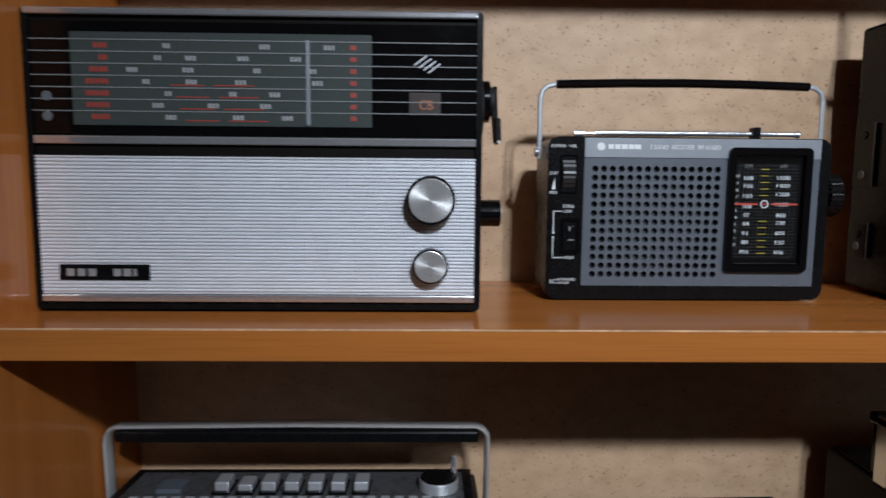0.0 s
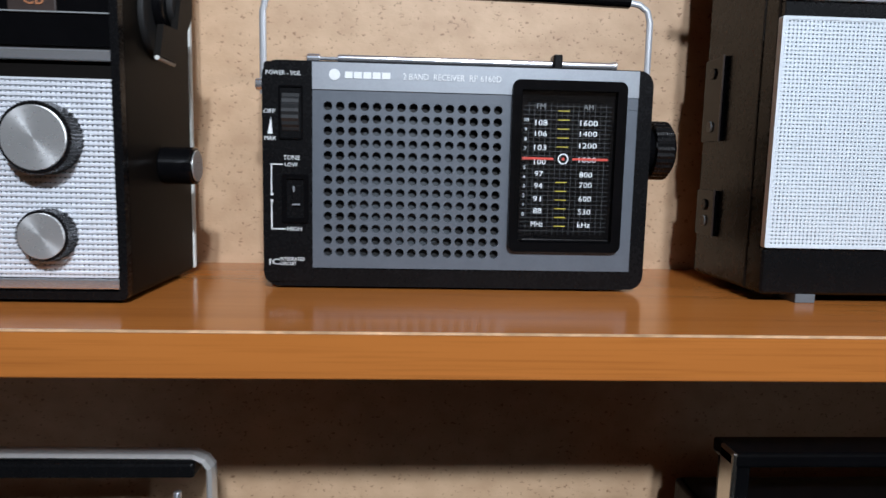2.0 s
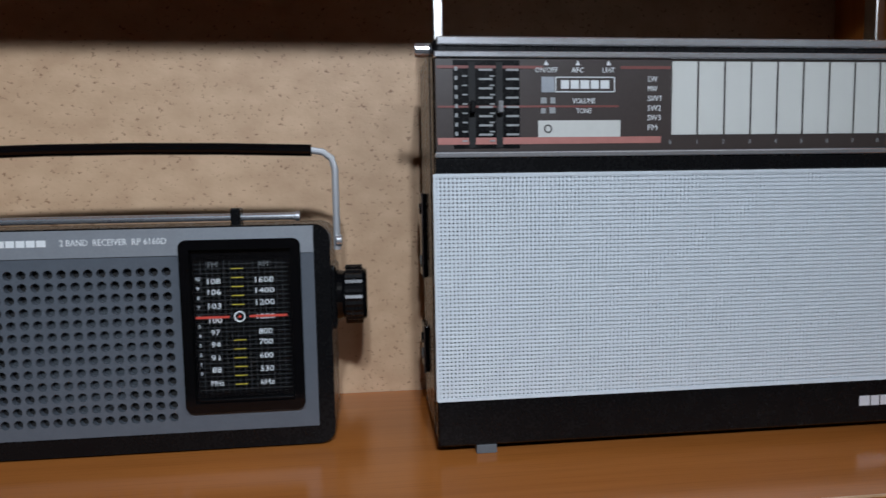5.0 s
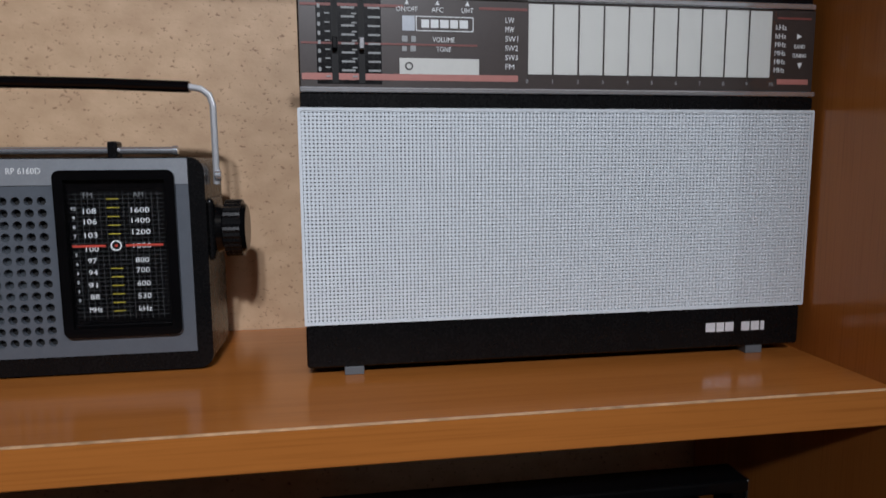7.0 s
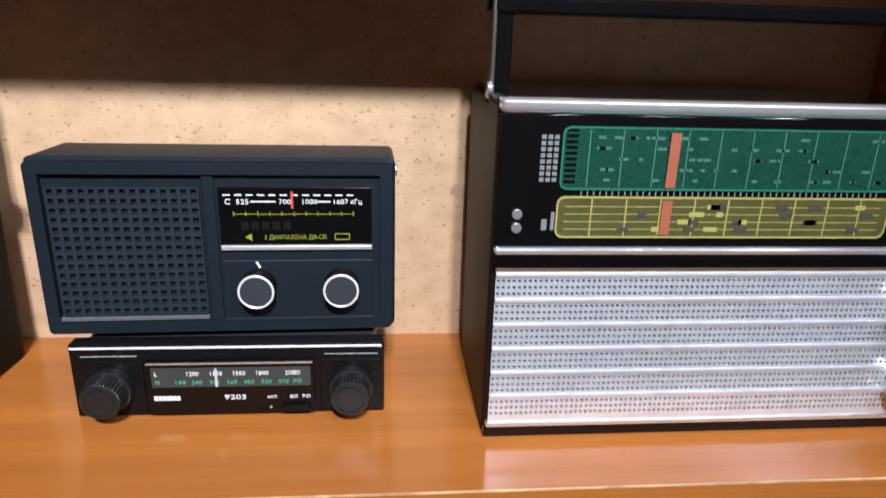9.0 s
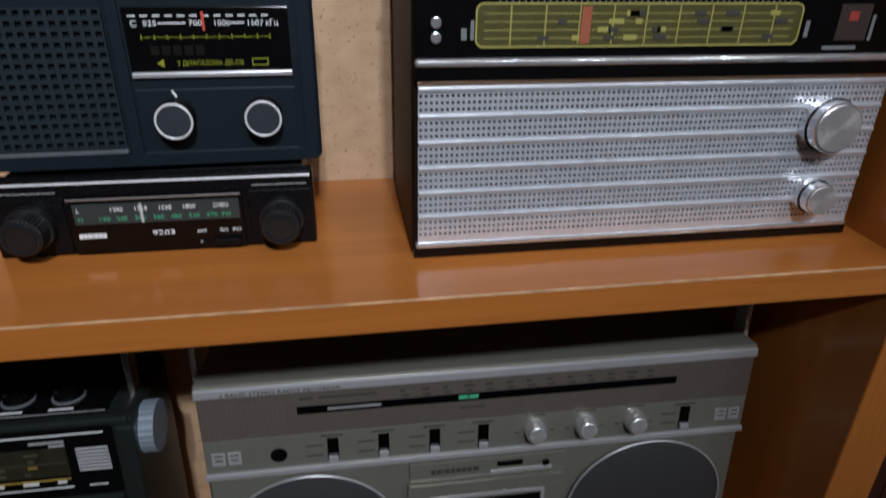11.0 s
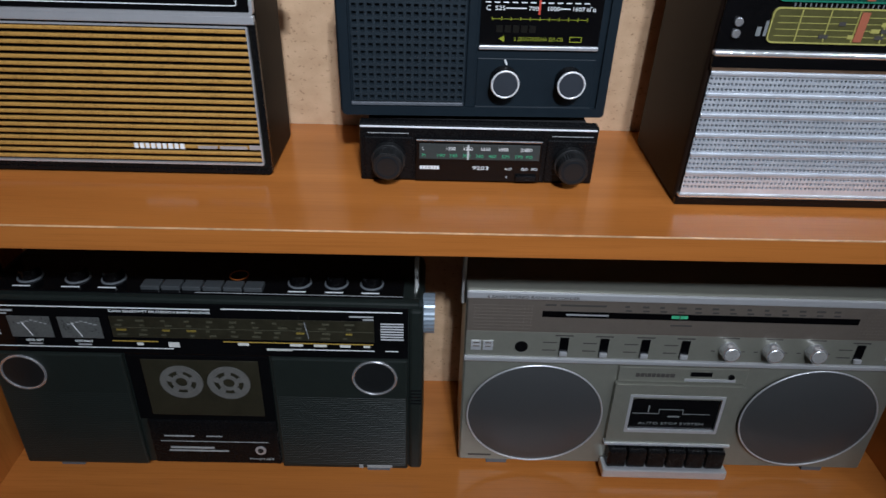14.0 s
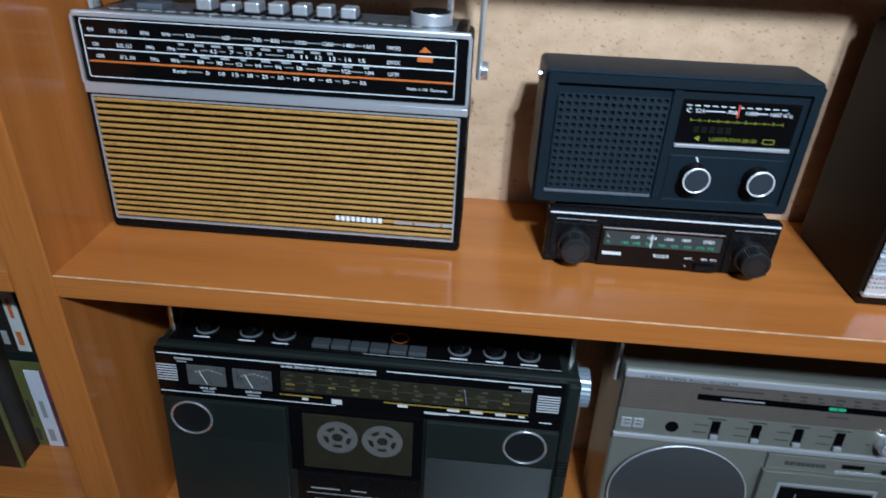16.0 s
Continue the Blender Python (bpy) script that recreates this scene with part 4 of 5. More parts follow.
    # handle
    bail = [(-3, 40, 138), (-4.5, 36, 216), (-3.5, 36, 223), (-0.5, 36, 227.5), (5, 36, 230), (150, 36, 231.5), (294, 36, 230.4), (300, 36, 227.5), (303.2, 36, 223), (303.5, 36, 216), (303, 40, 138)]
    part("handle_strip", mtube(bail, 2.4, 8, 3.2), STRUTSOFT, t, "bright steel strap handle")
    part("handle_grip", mbox(6, 296, 26, 46, 219.0, 228.6, 2), BLACK, t, "black handle grip")
    for x in (-7, 304):
        part("handle_screw", mrod("x", x, x + 6, 40, 144, 7.5, n=28, bevel=1), CHROME, t)
    return t


# ---- dark blue-black pocket radio standing on the car radio ----
def blue_radio():
    t = thing("table_radio", pose(0.0985, 0.4725, S2 + 0.0495, 0, 0, 1.5), "blue-black plastic radio with square-hole grille standing on a car radio", "radio")
    w, h = 206, 107
    part("body", mslab(0, w, 4, 52, 0, h, 4, 3), BLUEBLACK, t, "blue-black plastic case")
    part("front_frame", mring(2, w - 2, 1.5, h - 2, 7, 3, 0, 6), BLUEBLACK, t)
    plate("speaker_grille", perforated(11, 94, 12.5, 90.5, 15, 14, 3.3, 3.3, 1.2, 5.6), surface("worn_blue_black_grille", (0.015, 0.0225, 0.029), 0.45, 0, 0.15, 120, spec=0.25), t, "plate with square speaker holes")
    part("grille_backing", mbox(10, 95, 5.8, 6.2, 10, 92), SOCKETBLACK, t)
    part("grille_ledge", mbox(9, 94, 0.8, 4, 9.0, 11.6, 0.5), surface("worn_blue_grey_edge", (0.09, 0.1, 0.115), 0.4, 0, 0.2, 90), t)
    part("divider", mbox(95.5, 102.5, 1.5, 5, 8, 98, 0.8), BLUEBLACK, t)
    part("infill", mbox(102, 199, 3.2, 5, 8, 98), BLUEBLACK, t)
    dial = part("tuning_scale", mbox(104, 192, 2.2, 3.3, 56, 90.5, 0.3), GLOSSBLACK, t, "glossy black tuning scale")
    part("scale_bar", mbox(104, 192, 0.6, 3.4, 52.8, 55.6, 0.5), TRIM, t, "silver bar under the scale")
    part("scale_dash_mark", mbars([(107 + 6.4 * i, 111 + 6.4 * i, 85.6, 86.3) for i in range(12)], 2.2), WHITEINK, dial)
    words("C", 107.5, 80.4, 3.4, 2.2, WHITEINK, dial, 3.2)
    for text, x in (("525", 114), ("700", 138), ("1000", 151), ("1607", 169)):
        words(text, x, 80.6, 2.9, 2.2, WHITEINK, dial, 7 if len(text) < 4 else 8.4)
    words("кГц", 179.5, 80.6, 2.9, 2.2, WHITEINK, dial, 6.6)
    part("scale_dash", mbars([(122, 136.5, 81.7, 82.4), (160.5, 168, 81.7, 82.4)], 2.2), WHITEINK, dial)
    part("yellow_line", mbars([(112, 181, 74.4, 74.7)] + [(112 + 6.9 * i, 112.5 + 6.9 * i, 73.4, 76) for i in range(11)], 2.2), YELLOWGREEN, dial)
    part("name_ghost", mbars([(116 + 6 * i, 120.4 + 6 * i, 65, 70) for i in range(5)], 2.2, 0.1), surface("faded_print", (0.008, 0.0075, 0.006), 0.3), dial)
    words("2 ДИАПАЗОНА ДВ-СВ", 129, 59.2, 2.6, 2.2, YELLOWGREEN, dial, 36)
    part("horn_mark", slab([(0.118, 0.0605), (0.122, 0.0628), (0.122, 0.0582)], 0.0019, 0.0022), YELLOWGREEN, dial)
    part("book_mark", mring(170, 179, 58.6, 62.6, 0.5, 0.4, 1.9, 2.2), YELLOWGREEN, dial)
    part("tuning_needle", mbars([(145.2, 146.6, 78, 88)], 1.8, 0.4), REDINK, t)
    panel = part("control_panel", mbox(103.5, 192.5, 2.4, 3.6, 8.5, 46, 0.5), BLUEBLACK, t)
    part("panel_ledge", mbox(103, 193, 0.8, 4, 6.6, 9.4, 0.5), BLUEBLACK, t)
    for x in (124, 173.5):
        k = part("control_knob", mrod("y", -9, 2.6, x, 30, 9.9, 10.8, n=44, bevel=0.5), BLACK, t, "black knob with silver rim")
        part("knob_rim", torus(x, 30, -8.9, 9.9, 0.75), CHROMESOFT, k)
        part("knob_cap", mrod("y", -9.4, -8.6, x, 30, 9.2, n=40), surface("blue_grey_cap", (0.03, 0.036, 0.045), 0.35, 0, 0.1, 90), k)
    part("knob_pointer", mtube([(125.5, 1.8, 41.5), (123.6, 1.8, 45.2)], 0.7, 6), WHITEINK, t)
    part("strap_stud", mrod("x", -3, 1, 28, 96, 4, n=20, bevel=0.6), CHROME, t)
    part("strap_stud", mrod("x", w - 1, w + 2, 28, 96, 4, n=20, bevel=0.6), CHROME, t)
    return t


# ---- car radio ----
def car_radio():
    t = thing("car_radio", pose(0.1132, 0.4635, S2), "black car radio with two ribbed knobs lying on the shelf", "car radio")
    part("chassis", mbox(6, 178, 10, 100, 4, 46, 1), surface("dark_zinc_box", (0.05, 0.05, 0.052), 0.5, 0.5, 0.2, 60), t)
    part("front_plate", mbox(0, 184.5, 0, 11, 0, 48.5, 1.5), BLACK, t, "black plastic front")
    part("top_highlight", mbox(1, 183, -0.8, 2, 45.2, 46.6, 0.4), SATIN, t)
    face = part("centre_panel", mbox(43.5, 142, -3, 1, 2, 38, 0.8), GLOSSBLACK, t)
    part("chrome_line", mbox(44, 141.5, -3.8, -2.5, 36.2, 37.3, 0.3), CHROME, t)
    dial = part("tuning_scale", mbox(46.5, 140, -3.4, -2.8, 18.6, 31.4, 0.2), DARKSCALE, t, "grey tuning scale")
    dial.location.z = 0.0025
    words("L", 48.5, 26.4, 2.6, -3.4, WHITEINK, dial)
    words("M", 48.5, 20.6, 2.6, -3.4, GREENINK, dial)
    for i, text in enumerate(("1200", "1350", "1550", "1800", "2000")):
        words(text, 66.5 + 13.6 * i + (4 if i == 4 else 0), 26.4, 2.7, -3.4, WHITEINK, dial, 7)
    words("GO", 128.5, 26.4, 2.7, -3.4, WHITEINK, dial, 5.4)
    for i, text in enumerate(("190", "240", "300", "360", "450", "520", "570")):
        words(text, 59.5 + 10.2 * i, 20.6, 2.5, -3.4, GREENINK, dial, 6)
    words("PO", 129.5, 20.6, 2.5, -3.4, GREENINK, dial, 5)
    part("tuning_pointer", mbars([(83.6, 85.0, 21.5, 33.5)], -3.6, 0.5), PALEBAR, t)
    blocks(47, 12.2, 2.9, (2, 2, 2, 1, 2, 2, 2), 0.35, -3.0, WHITEINK, t)
    words("9203", 88, 12.4, 3.1, -3.0, WHITEINK, t, 12.6)
    words("ANT.", 113.5, 12.6, 1.9, -3.0, WHITEINK, t, 6.4)
    words("GO", 126.8, 12.6, 2.2, -3.0, WHITEINK, t, 5)
    words("PO", 134.5, 12.6, 2.2, -3.0, WHITEINK, t, 4.8)
    part("push_button", mbox(122.5, 139, -6, -3, 4, 8.6, 0.6), BLACK, t)
    part("set_screw", mrod("y", -3.6, -2.8, 115.5, 6.5, 0.9, n=12), LIGHTGREY, t)
    for x, z in ((22.5, 21.0), (164.5, 20.0)):
        part("knob_surround", mbox(x - 19, x + 19, -1.5, 1, 2, 38, 1), BLACK, t)
        part("surround_line", mbars([(x - 16, x + 16, 40.4, 40.9), (x - 16, x - 5, 36.6, 37.0), (x + 6, x + 16, 36.6, 37.0)], -1.5 + 1.5, 0.4), GREYINK, t)
        k = knob(t, "ribbed_knob", x, z, 11.6, -19, -1.5, KNOBBLACK, KNOBBLACK, 34, "ribbed black knob")
        part("knob_ring", mround(x, z, 8.6, 0.7, -20.2, -19.4, 36), BLUEBLACK, k)
        part("knob_collar", mrod("y", -8, -1.4, x, z, 13.2, n=40, bevel=0.6), KNOBBLACK, k)
    return t


# ---- chrome radio with green and yellow scales ----
def chrome_radio():
    t = thing("portable_radio", pose(0.3555, 0.434, S2), "portable radio with perforated chrome front and green and yellow scales", "radio")
    side = surface("brown_black_leatherette", (0.013, 0.007, 0.0045), 0.5, 0, 0.35, 420, 0.0003, spec=0.15)
    part("body", mbox(0, 293, 2, 112, 0.5, 196, 3, 3), side, t, "brown-black leatherette case")
    for x in (24, 250):
        part("foot", mbox(x, x + 18, 10, 90, 0, 2), RUBBER, t)
    part("lower_black", mbox(0.5, 292.5, -1.6, 3, 0.5, 6.8, 0.6), GLOSSBLACK, t)
    part("lower_trim", mbox(1.5, 291.5, -2.6, 3, 6.8, 10.4, 1.6, 5), POLISHED, t, "chrome lower edge")
    plate("speaker_grille", perforated(3, 290.5, 10.2, 104.5, 96, 25, 1.7, 1.9, -1.0, 1.2, 0, lambda i, j: j % 4 == 0), CHROMEGRILLE, t, "perforated chrome grille")
    part("grille_backing", mbox(3, 291, 1.2, 1.8, 9, 106), PITCH, t)
    for j in range(1, 7):
        z = 10.2 + (4 * j + 0.5) * 94.3 / 25
        part("grille_ridge", mbox(3, 290.5, -2.2, -0.9, z - 1.3, z + 1.3, 0.6), CHROMEGRILLE, t)
    part("brass_line", mbox(2.5, 291, -1.4, 2, 104.6, 107, 0.4), surface("brass_toned_edge", (0.4, 0.25, 0.16), 0.3, 0.8, 0.1, 80), t)
    part("middle_groove", mbox(1.4, 291.8, -1.8, 3, 107, 114.2), GLOSSBLACK, t)
    part("middle_trim", mbox(1.2, 292, -2.8, 3, 114.2, 118.6, 2.0, 5), POLISHED, t, "chrome bar")
    part("scale_panel", mbox(1.5, 291.5, 0, 3, 118.6, 189.5, 0.4), GLOSSBLACK, t, "glossy black scale panel")
    part("upper_trim", mbox(0.5, 292.5, -2.6, 8, 189.6, 197.4, 3.2, 5), POLISHED, t, "chrome upper edge")
    part("top_plate", mbox(3, 290, 6, 108, 195.5, 197.5, 0.6), GLOSSBLACK, t)
    green = part("green_scale", mslab(34.5, 220, -0.8, 1, 151, 183, 4), GREENSCALE, t, "green tuning scale")
    part("scale_rim", mring(33.8, 220.6, 150.4, 183.6, 1.0, 4.4, -1.3, 0.5), surface("bright_green_rim", (0.012, 0.16, 0.1), 0.3, 0, 0.1, 80), green)
    part("scale_grille", mbars([(36, 42, 154 + 3 * i, 155.6 + 3 * i) for i in range(10)], -0.8), GLOSSBLACK, green)
    for i in range(10):
        part("scale_division", mbars([(48 + 17.6 * i, 48.7 + 17.6 * i, 152, 182)], -0.8), GREENPALE, green)
    rng = random.Random(5)
    for i in range(60):
        x, z = rng.uniform(52, 212), 155 + 5.6 * (i % 5)
        part("station_bar", mbars([(x, x + rng.uniform(2, 5), z, z + 1.5)], -0.8), GREENPALE, green)
    part("tick_row", mbars([(46 + 3.4 * i, 46.7 + 3.4 * i, 147.2, 149.6) for i in range(50)], 0), DIMINK, t)
    yellow = part("yellow_scale", mslab(34, 221.5, -0.8, 1, 124.6, 146.2, 4), YELLOWSCALE, t, "yellow tuning scale")
    part("scale_rim", mring(33.4, 222.1, 124, 146.8, 0.9, 4.4, -1.3, 0.5), PALEYELLOW, yellow)
    for i in range(4):
        part("scale_band", mbars([(38, 217, 128.6 + 4.2 * i, 129.0 + 4.2 * i)], -0.8, 0.2), PALEYELLOW, yellow)
    for i in range(9):
        part("scale_division", mbars([(52 + 19 * i, 52.8 + 19 * i, 125.5, 145.6)], -1.0), PALEYELLOW, yellow)
    for i in range(22):
        x, z = rng.uniform(66, 205), 128 + 4.2 * (i % 4)
        part("station_bar", mbars([(x, x + rng.uniform(3, 9), z - 0.4, z + 2.2)], -1.1), DARKINK if i % 3 else PALEYELLOW, yellow)
    part("tuning_needle", mbars([(91, 96.5, 126, 145), (91, 96.5, 152, 181)], -1.5, 0.5), surface("salmon_needle", (0.34, 0.1, 0.055), 0.4, 0, 0.05, 90), t)
    part("vent_bar", mbars([(23 + 3.4 * k, 25.4 + 3.4 * k, 154.5 + 3.2 * i, 156.6 + 3.2 * i) for k in range(3) for i in range(8)], 0, 0.6), DIMINK, t)
    part("small_bar", mbars([(26, 29, 128, 134), (31, 33, 128, 138), (226, 228.5, 128, 137), (226, 228.5, 156, 176)], 0), DIMINK, t)
    for z in (137, 129.5):
        part("socket_screw", mrod("y", -2.2, 0, 12.4, z, 2.9, n=18, bevel=0.4), CHROME, t)
    blocks(245, 164, 7, (1.6, 4, 1.6, 4, 1.6), 2.4, 0, YELLOWDIM, t)
    blocks(245, 154, 6, (4, 4, 1.6), 2.6, 0, YELLOWDIM, t)
    part("band_window", mbox(246, 266, -0.8, 0, 126, 146, 0.3), BROWNFACE, t)
    part("band_mark", mbars([(252, 258, 137, 142)], -0.8), DIMRED, t)
    part("small_bar", mbars([(240, 262, 121, 123), (268, 270, 126, 140)], 0), DIMINK, t)
    for x, z, r, d in ((254, 77.5, 15.5, 15), (257, 31, 10, 15)):
        k = part("control_knob", mrod("y", -d, -1, x, z, r, r + 1, n=56, bevel=0.8), CHROME, t, "chrome control knob")
        part("knob_waist", mround(x, z, r + 1.3, 0.9, -d * 0.55, -d * 0.5, 48), GLOSSBLACK, k)
        part("knob_face", mrod("y", -0.4, 0.4, 0, 0, r * 0.9, n=48), SPUN, k).location = (x / 1000, -d / 1000 - 0.0003, z / 1000)
    # handle
    for x in (0, 281):
        part("handle_leg", mbox(x, x + 3, 36, 52, 190, 247, 1), STRUT, t, "bright steel handle leg")
        part("leg_lining", mbox(x + 3.2 if x == 0 else x - 9, x + 12 if x == 0 else x - 0.2, 38, 60, 197, 244, 1), GLOSSBLACK, t)
    part("handle_bar", mbox(0, 284, 36, 62, 238, 247, 2), GLOSSBLACK, t, "glossy black handle bar")
    part("handle_stud", mrod("x", -2.5, 1, 30, 199, 4, n=20, bevel=0.8), CHROME, t)
    part("aerial_tip", mrod("z", 196, 217, 289, 22, 3.4, 1.8, n=18, bevel=0.5), CHROME, t, "chrome aerial tip")
    return t


# ---- dark cassette recorder (lower shelf) ----
def dark_recorder():
    t = thing("radio_cassette_recorder", pose(-0.2425, 0.4405, S3 + 0.003, -5, 0, -0.5), "dark grey-green stereo radio cassette recorder leaning back on the shelf", "cassette recorder")
    w, h = 406, 209
    part("body", mslab(0, w, 2, 92, 6, h, 7, 3), GREENBLACK, t, "dark grey-green plastic case")
    for x in (30, 350):
        part("foot", mbox(x, x + 24, 5, 22, -2.5, 8, 0.6), RUBBER, t)
    part("right_edge", mbox(394, w + 1, -1.5, 90, 8, h - 4, 3), GREENBLACK, t)
    part("edge_rib", mbars([(395, w, 112 - 4 * i, 113.4 - 4 * i) for i in range(5)], -1.5, 0.6), BLACK, t)
    part("top_slope", mbox(2, w - 2, 1, 12, h - 6, h + 2, 2.5), GREENBLACK, t)
    face = part("tuner_panel", mbox(0.5, 393, -1.0, 3, 150, 206, 0.6), GLOSSBLACK, t, "glossy black tuner panel")
    part("panel_line", mbars([(4, 215, 200.6, 201.6), (225, 388, 201.6, 202.6), (2, 176, 156.2, 157.0), (262, 362, 158.4, 159.2), (372, 384, 158.4, 159.2)], -1.0), WHITEINK, face)
    for i in range(7):
        part("white_bar", mbars([(0.8, 21, 169.5 + 2.9 * i, 170.9 + 2.9 * i)], -1.0), PALEBAR, face)
        part("white_bar", mbars([(368, 389, 171.5 + 2.9 * i, 172.9 + 2.9 * i)], -1.0), PALEBAR, face)
    part("small_bar", mbars([(20, 38, 195, 197), (22, 32, 192, 193.4), (340, 362, 196, 197.6), (352, 362, 193, 194.6)], -1.0), GREYINK, face)
    for x, name in ((31, "LEVEL LEFT"), (76, "LEVEL RIGHT")):
        m = part("level_meter", mbox(x, x + 38, -1.6, -0.6, 167, 190, 0.4), METER, t, "grey level meter")
        part("meter_needle", mtube([(x + 19, -1.8, 169), (x + 12, -1.8, 184)], 0.35, 6), WHITEINK, m)
        part("meter_arc", mbars([(x + 8 + 4 * i, x + 10.6 + 4 * i, 183 + 1.2 * (2 - abs(i - 3)), 184 + 1.2 * (2 - abs(i - 3))) for i in range(7)], -1.6), GREYINK, m)
        words(name, x + 19, 162.4, 2.2, -1.0, WHITEINK, face, 16, "CENTER")
        part("small_bar", mbars([(x + 13, x + 25, 158.8, 160.4)], -1.0), GREYINK, face)
    words("SUPER SENSITIVITY FM STEREO/4 BAND RECEIVER", 124, 196.4, 2.4, -1.0, WHITEINK, face, 91)
    scale = part("tuning_scale", mbox(123, 362, -1.6, -0.8, 169, 192, 0.3), OLIVESCALE, t, "dim olive tuning scale")
    rng = random.Random(8)
    for j in range(4):
        for i in range(11):
            x = 129 + 20.5 * i + rng.uniform(-3, 3)
            part("scale_bar", mbars([(x, x + rng.uniform(3, 9), 171.4 + 5.2 * j, 173.4 + 5.2 * j)], -1.6), YELLOWDIM if (j == 1 and rng.random() < 0.6) else surface_dim, scale)
    part("scale_line", mbars([(124, 361, 180, 180.4)], -1.6), surface_dim, scale)
    part("tuning_needle", mtube([(302, -1.9, 172), (299, -1.9, 190)], 0.5, 6), LIGHTGREY, t)
    part("orange_line", mbars([(121, 163, 164, 165), (223, 361, 165.4, 166.4)], -1.0), AMBER, face)
    part("caption_bar", mbars([(143, 149, 160, 163), (172, 182, 158.4, 164), (236, 246, 162, 165), (262, 286, 157, 159), (284, 296, 162.4, 165), (306, 318, 162.4, 165), (330, 340, 162.4, 165), (352, 358, 162.4, 164.6)], -1.0), CREAM, face)
    # speakers, cassette bay
    for x0, x1 in ((2, 126), (264, 393)):
        s = part("speaker_cover", mbox(x0, x1, -2.5, 3, 8, 149, 2), GREENBLACK, t, "ribbed dark speaker cover")
        for i in range(38):
            z = 101 - 2.4 * i
            if z > 10:
                part("cover_rib", mbox(x0 + 2, x1 - 2, -2.75, -2.4, z, z + 1.6, 0.15, 1), GREENBLACK, s)
    for x, z in ((30.5, 127), (361.5, 128.5)):
        r = part("tweeter_ring", torus(x, z, -3.4, 20.3, 1.35, 0.95), CHROME, t, "chrome tweeter ring")
        part("tweeter_cone", mrod("y", -3.4, -1, x, z, 18.8, 15, n=40), CONE, r)
    bay = part("cassette_door", mbox(128, 262, -1.0, 3, 69, 149, 1), GLOSSBLACK, t, "smoked cassette door")
    part("door_panel", mbox(142, 252, -1.8, -0.6, 76, 144, 0.6), OLIVESCALE, bay)
    for x in (177, 222):
        reel = part("reel", mround(x, 118, 20.5, 6.5, -2.6, -1.6, 40, 0.95), REEL, bay, "grey tape reel")
        part("reel_hub", mround(x, 118, 9.5, 4, -2.6, -1.6, 30, 0.95), REEL, reel)
        for k in range(5):
            a = radians(90 + 72 * k)
            part("reel_spoke", mrod("y", -2.5, -1.7, x + 11.8 * math.cos(a), 118 + 11.2 * math.sin(a), 3.2, n=14), REEL, reel)
    lower = part("counter_panel", mbox(134, 262, -1.6, 3, 11, 68, 1), BLACK, t)
    part("panel_line", mbars([(143, 252, 40.4, 41.2), (148, 178, 47, 48.6), (190, 206, 47.4, 48.6), (152, 196, 31, 33.4), (150, 210, 27, 29)], -1.6), GREYINK, lower)
    part("headphone_socket", mrod("y", -2.4, -1.4, 243, 30, 5.5, n=28), TRIM, lower)
    part("socket_hole", mrod("y", -2.8, -2.2, 243, 30, 3, n=20), PITCH, lower)
    words("PHONES", 230, 16.6, 2.4, -1.6, GREYINK, lower, 25)
    part("maker_mark", mbars([(343, 347, 9.4, 14), (351, 377, 10, 13.4)], -2.9), GREYINK, t)
    # top controls
    part("control_deck", mbox(12, 388, 8, 74, h, h + 3, 1), GLOSSBLACK, t)
    for x in (42, 86, 119, 291, 325, 358):
        k = part("control_knob", mrod("z", h + 2, h + 14, x, 30, 10, 8.5, n=36, bevel=0.8), GLOSSBLACK, t)
        part("knob_rim", mrod("z", h + 3, h + 4.6, x, 30, 11.2, n=36, bevel=0.5), RUBBER, k)
    for i in range(6):
        part("tape_key", mbox(150 + 18.6 * i, 167 + 18.6 * i, 13, 26, h + 2, h + 7, 1), KEYGREY, t, "grey tape key")
    ringpts = [(232 + 8.5 * math.cos(2 * math.pi * i / 24), 40 + 8.5 * math.sin(2 * math.pi * i / 24), h + 4) for i in range(25)]
    part("record_ring", mtube(ringpts, 0.7, 6), ORANGEINK, t, "orange record ring")
    for x in (42, 86, 119, 291, 325, 358):
        part("caption_bar", mbox(x - 8, x + 8, 14, 15.6, h + 3, h + 3.3), WHITEINK, t)
    part("deck_line", mbox(200, 388, 9.6, 10.2, h + 3, h + 3.3), GREYINK, t)
    side_knob(t, "tuning_knob", w, w + 11, 24, 186, 19, BLUEMETAL, 26)
    for x in (3, w - 9):
        part("handle_leg", mbox(x, x + 5, 30, 44, h - 10, h + 88, 1), STRUT, t)
    part("handle_bar", mbox(0, w, 28, 46, h + 80, h + 92, 4, 3), BLACK, t)
    return t


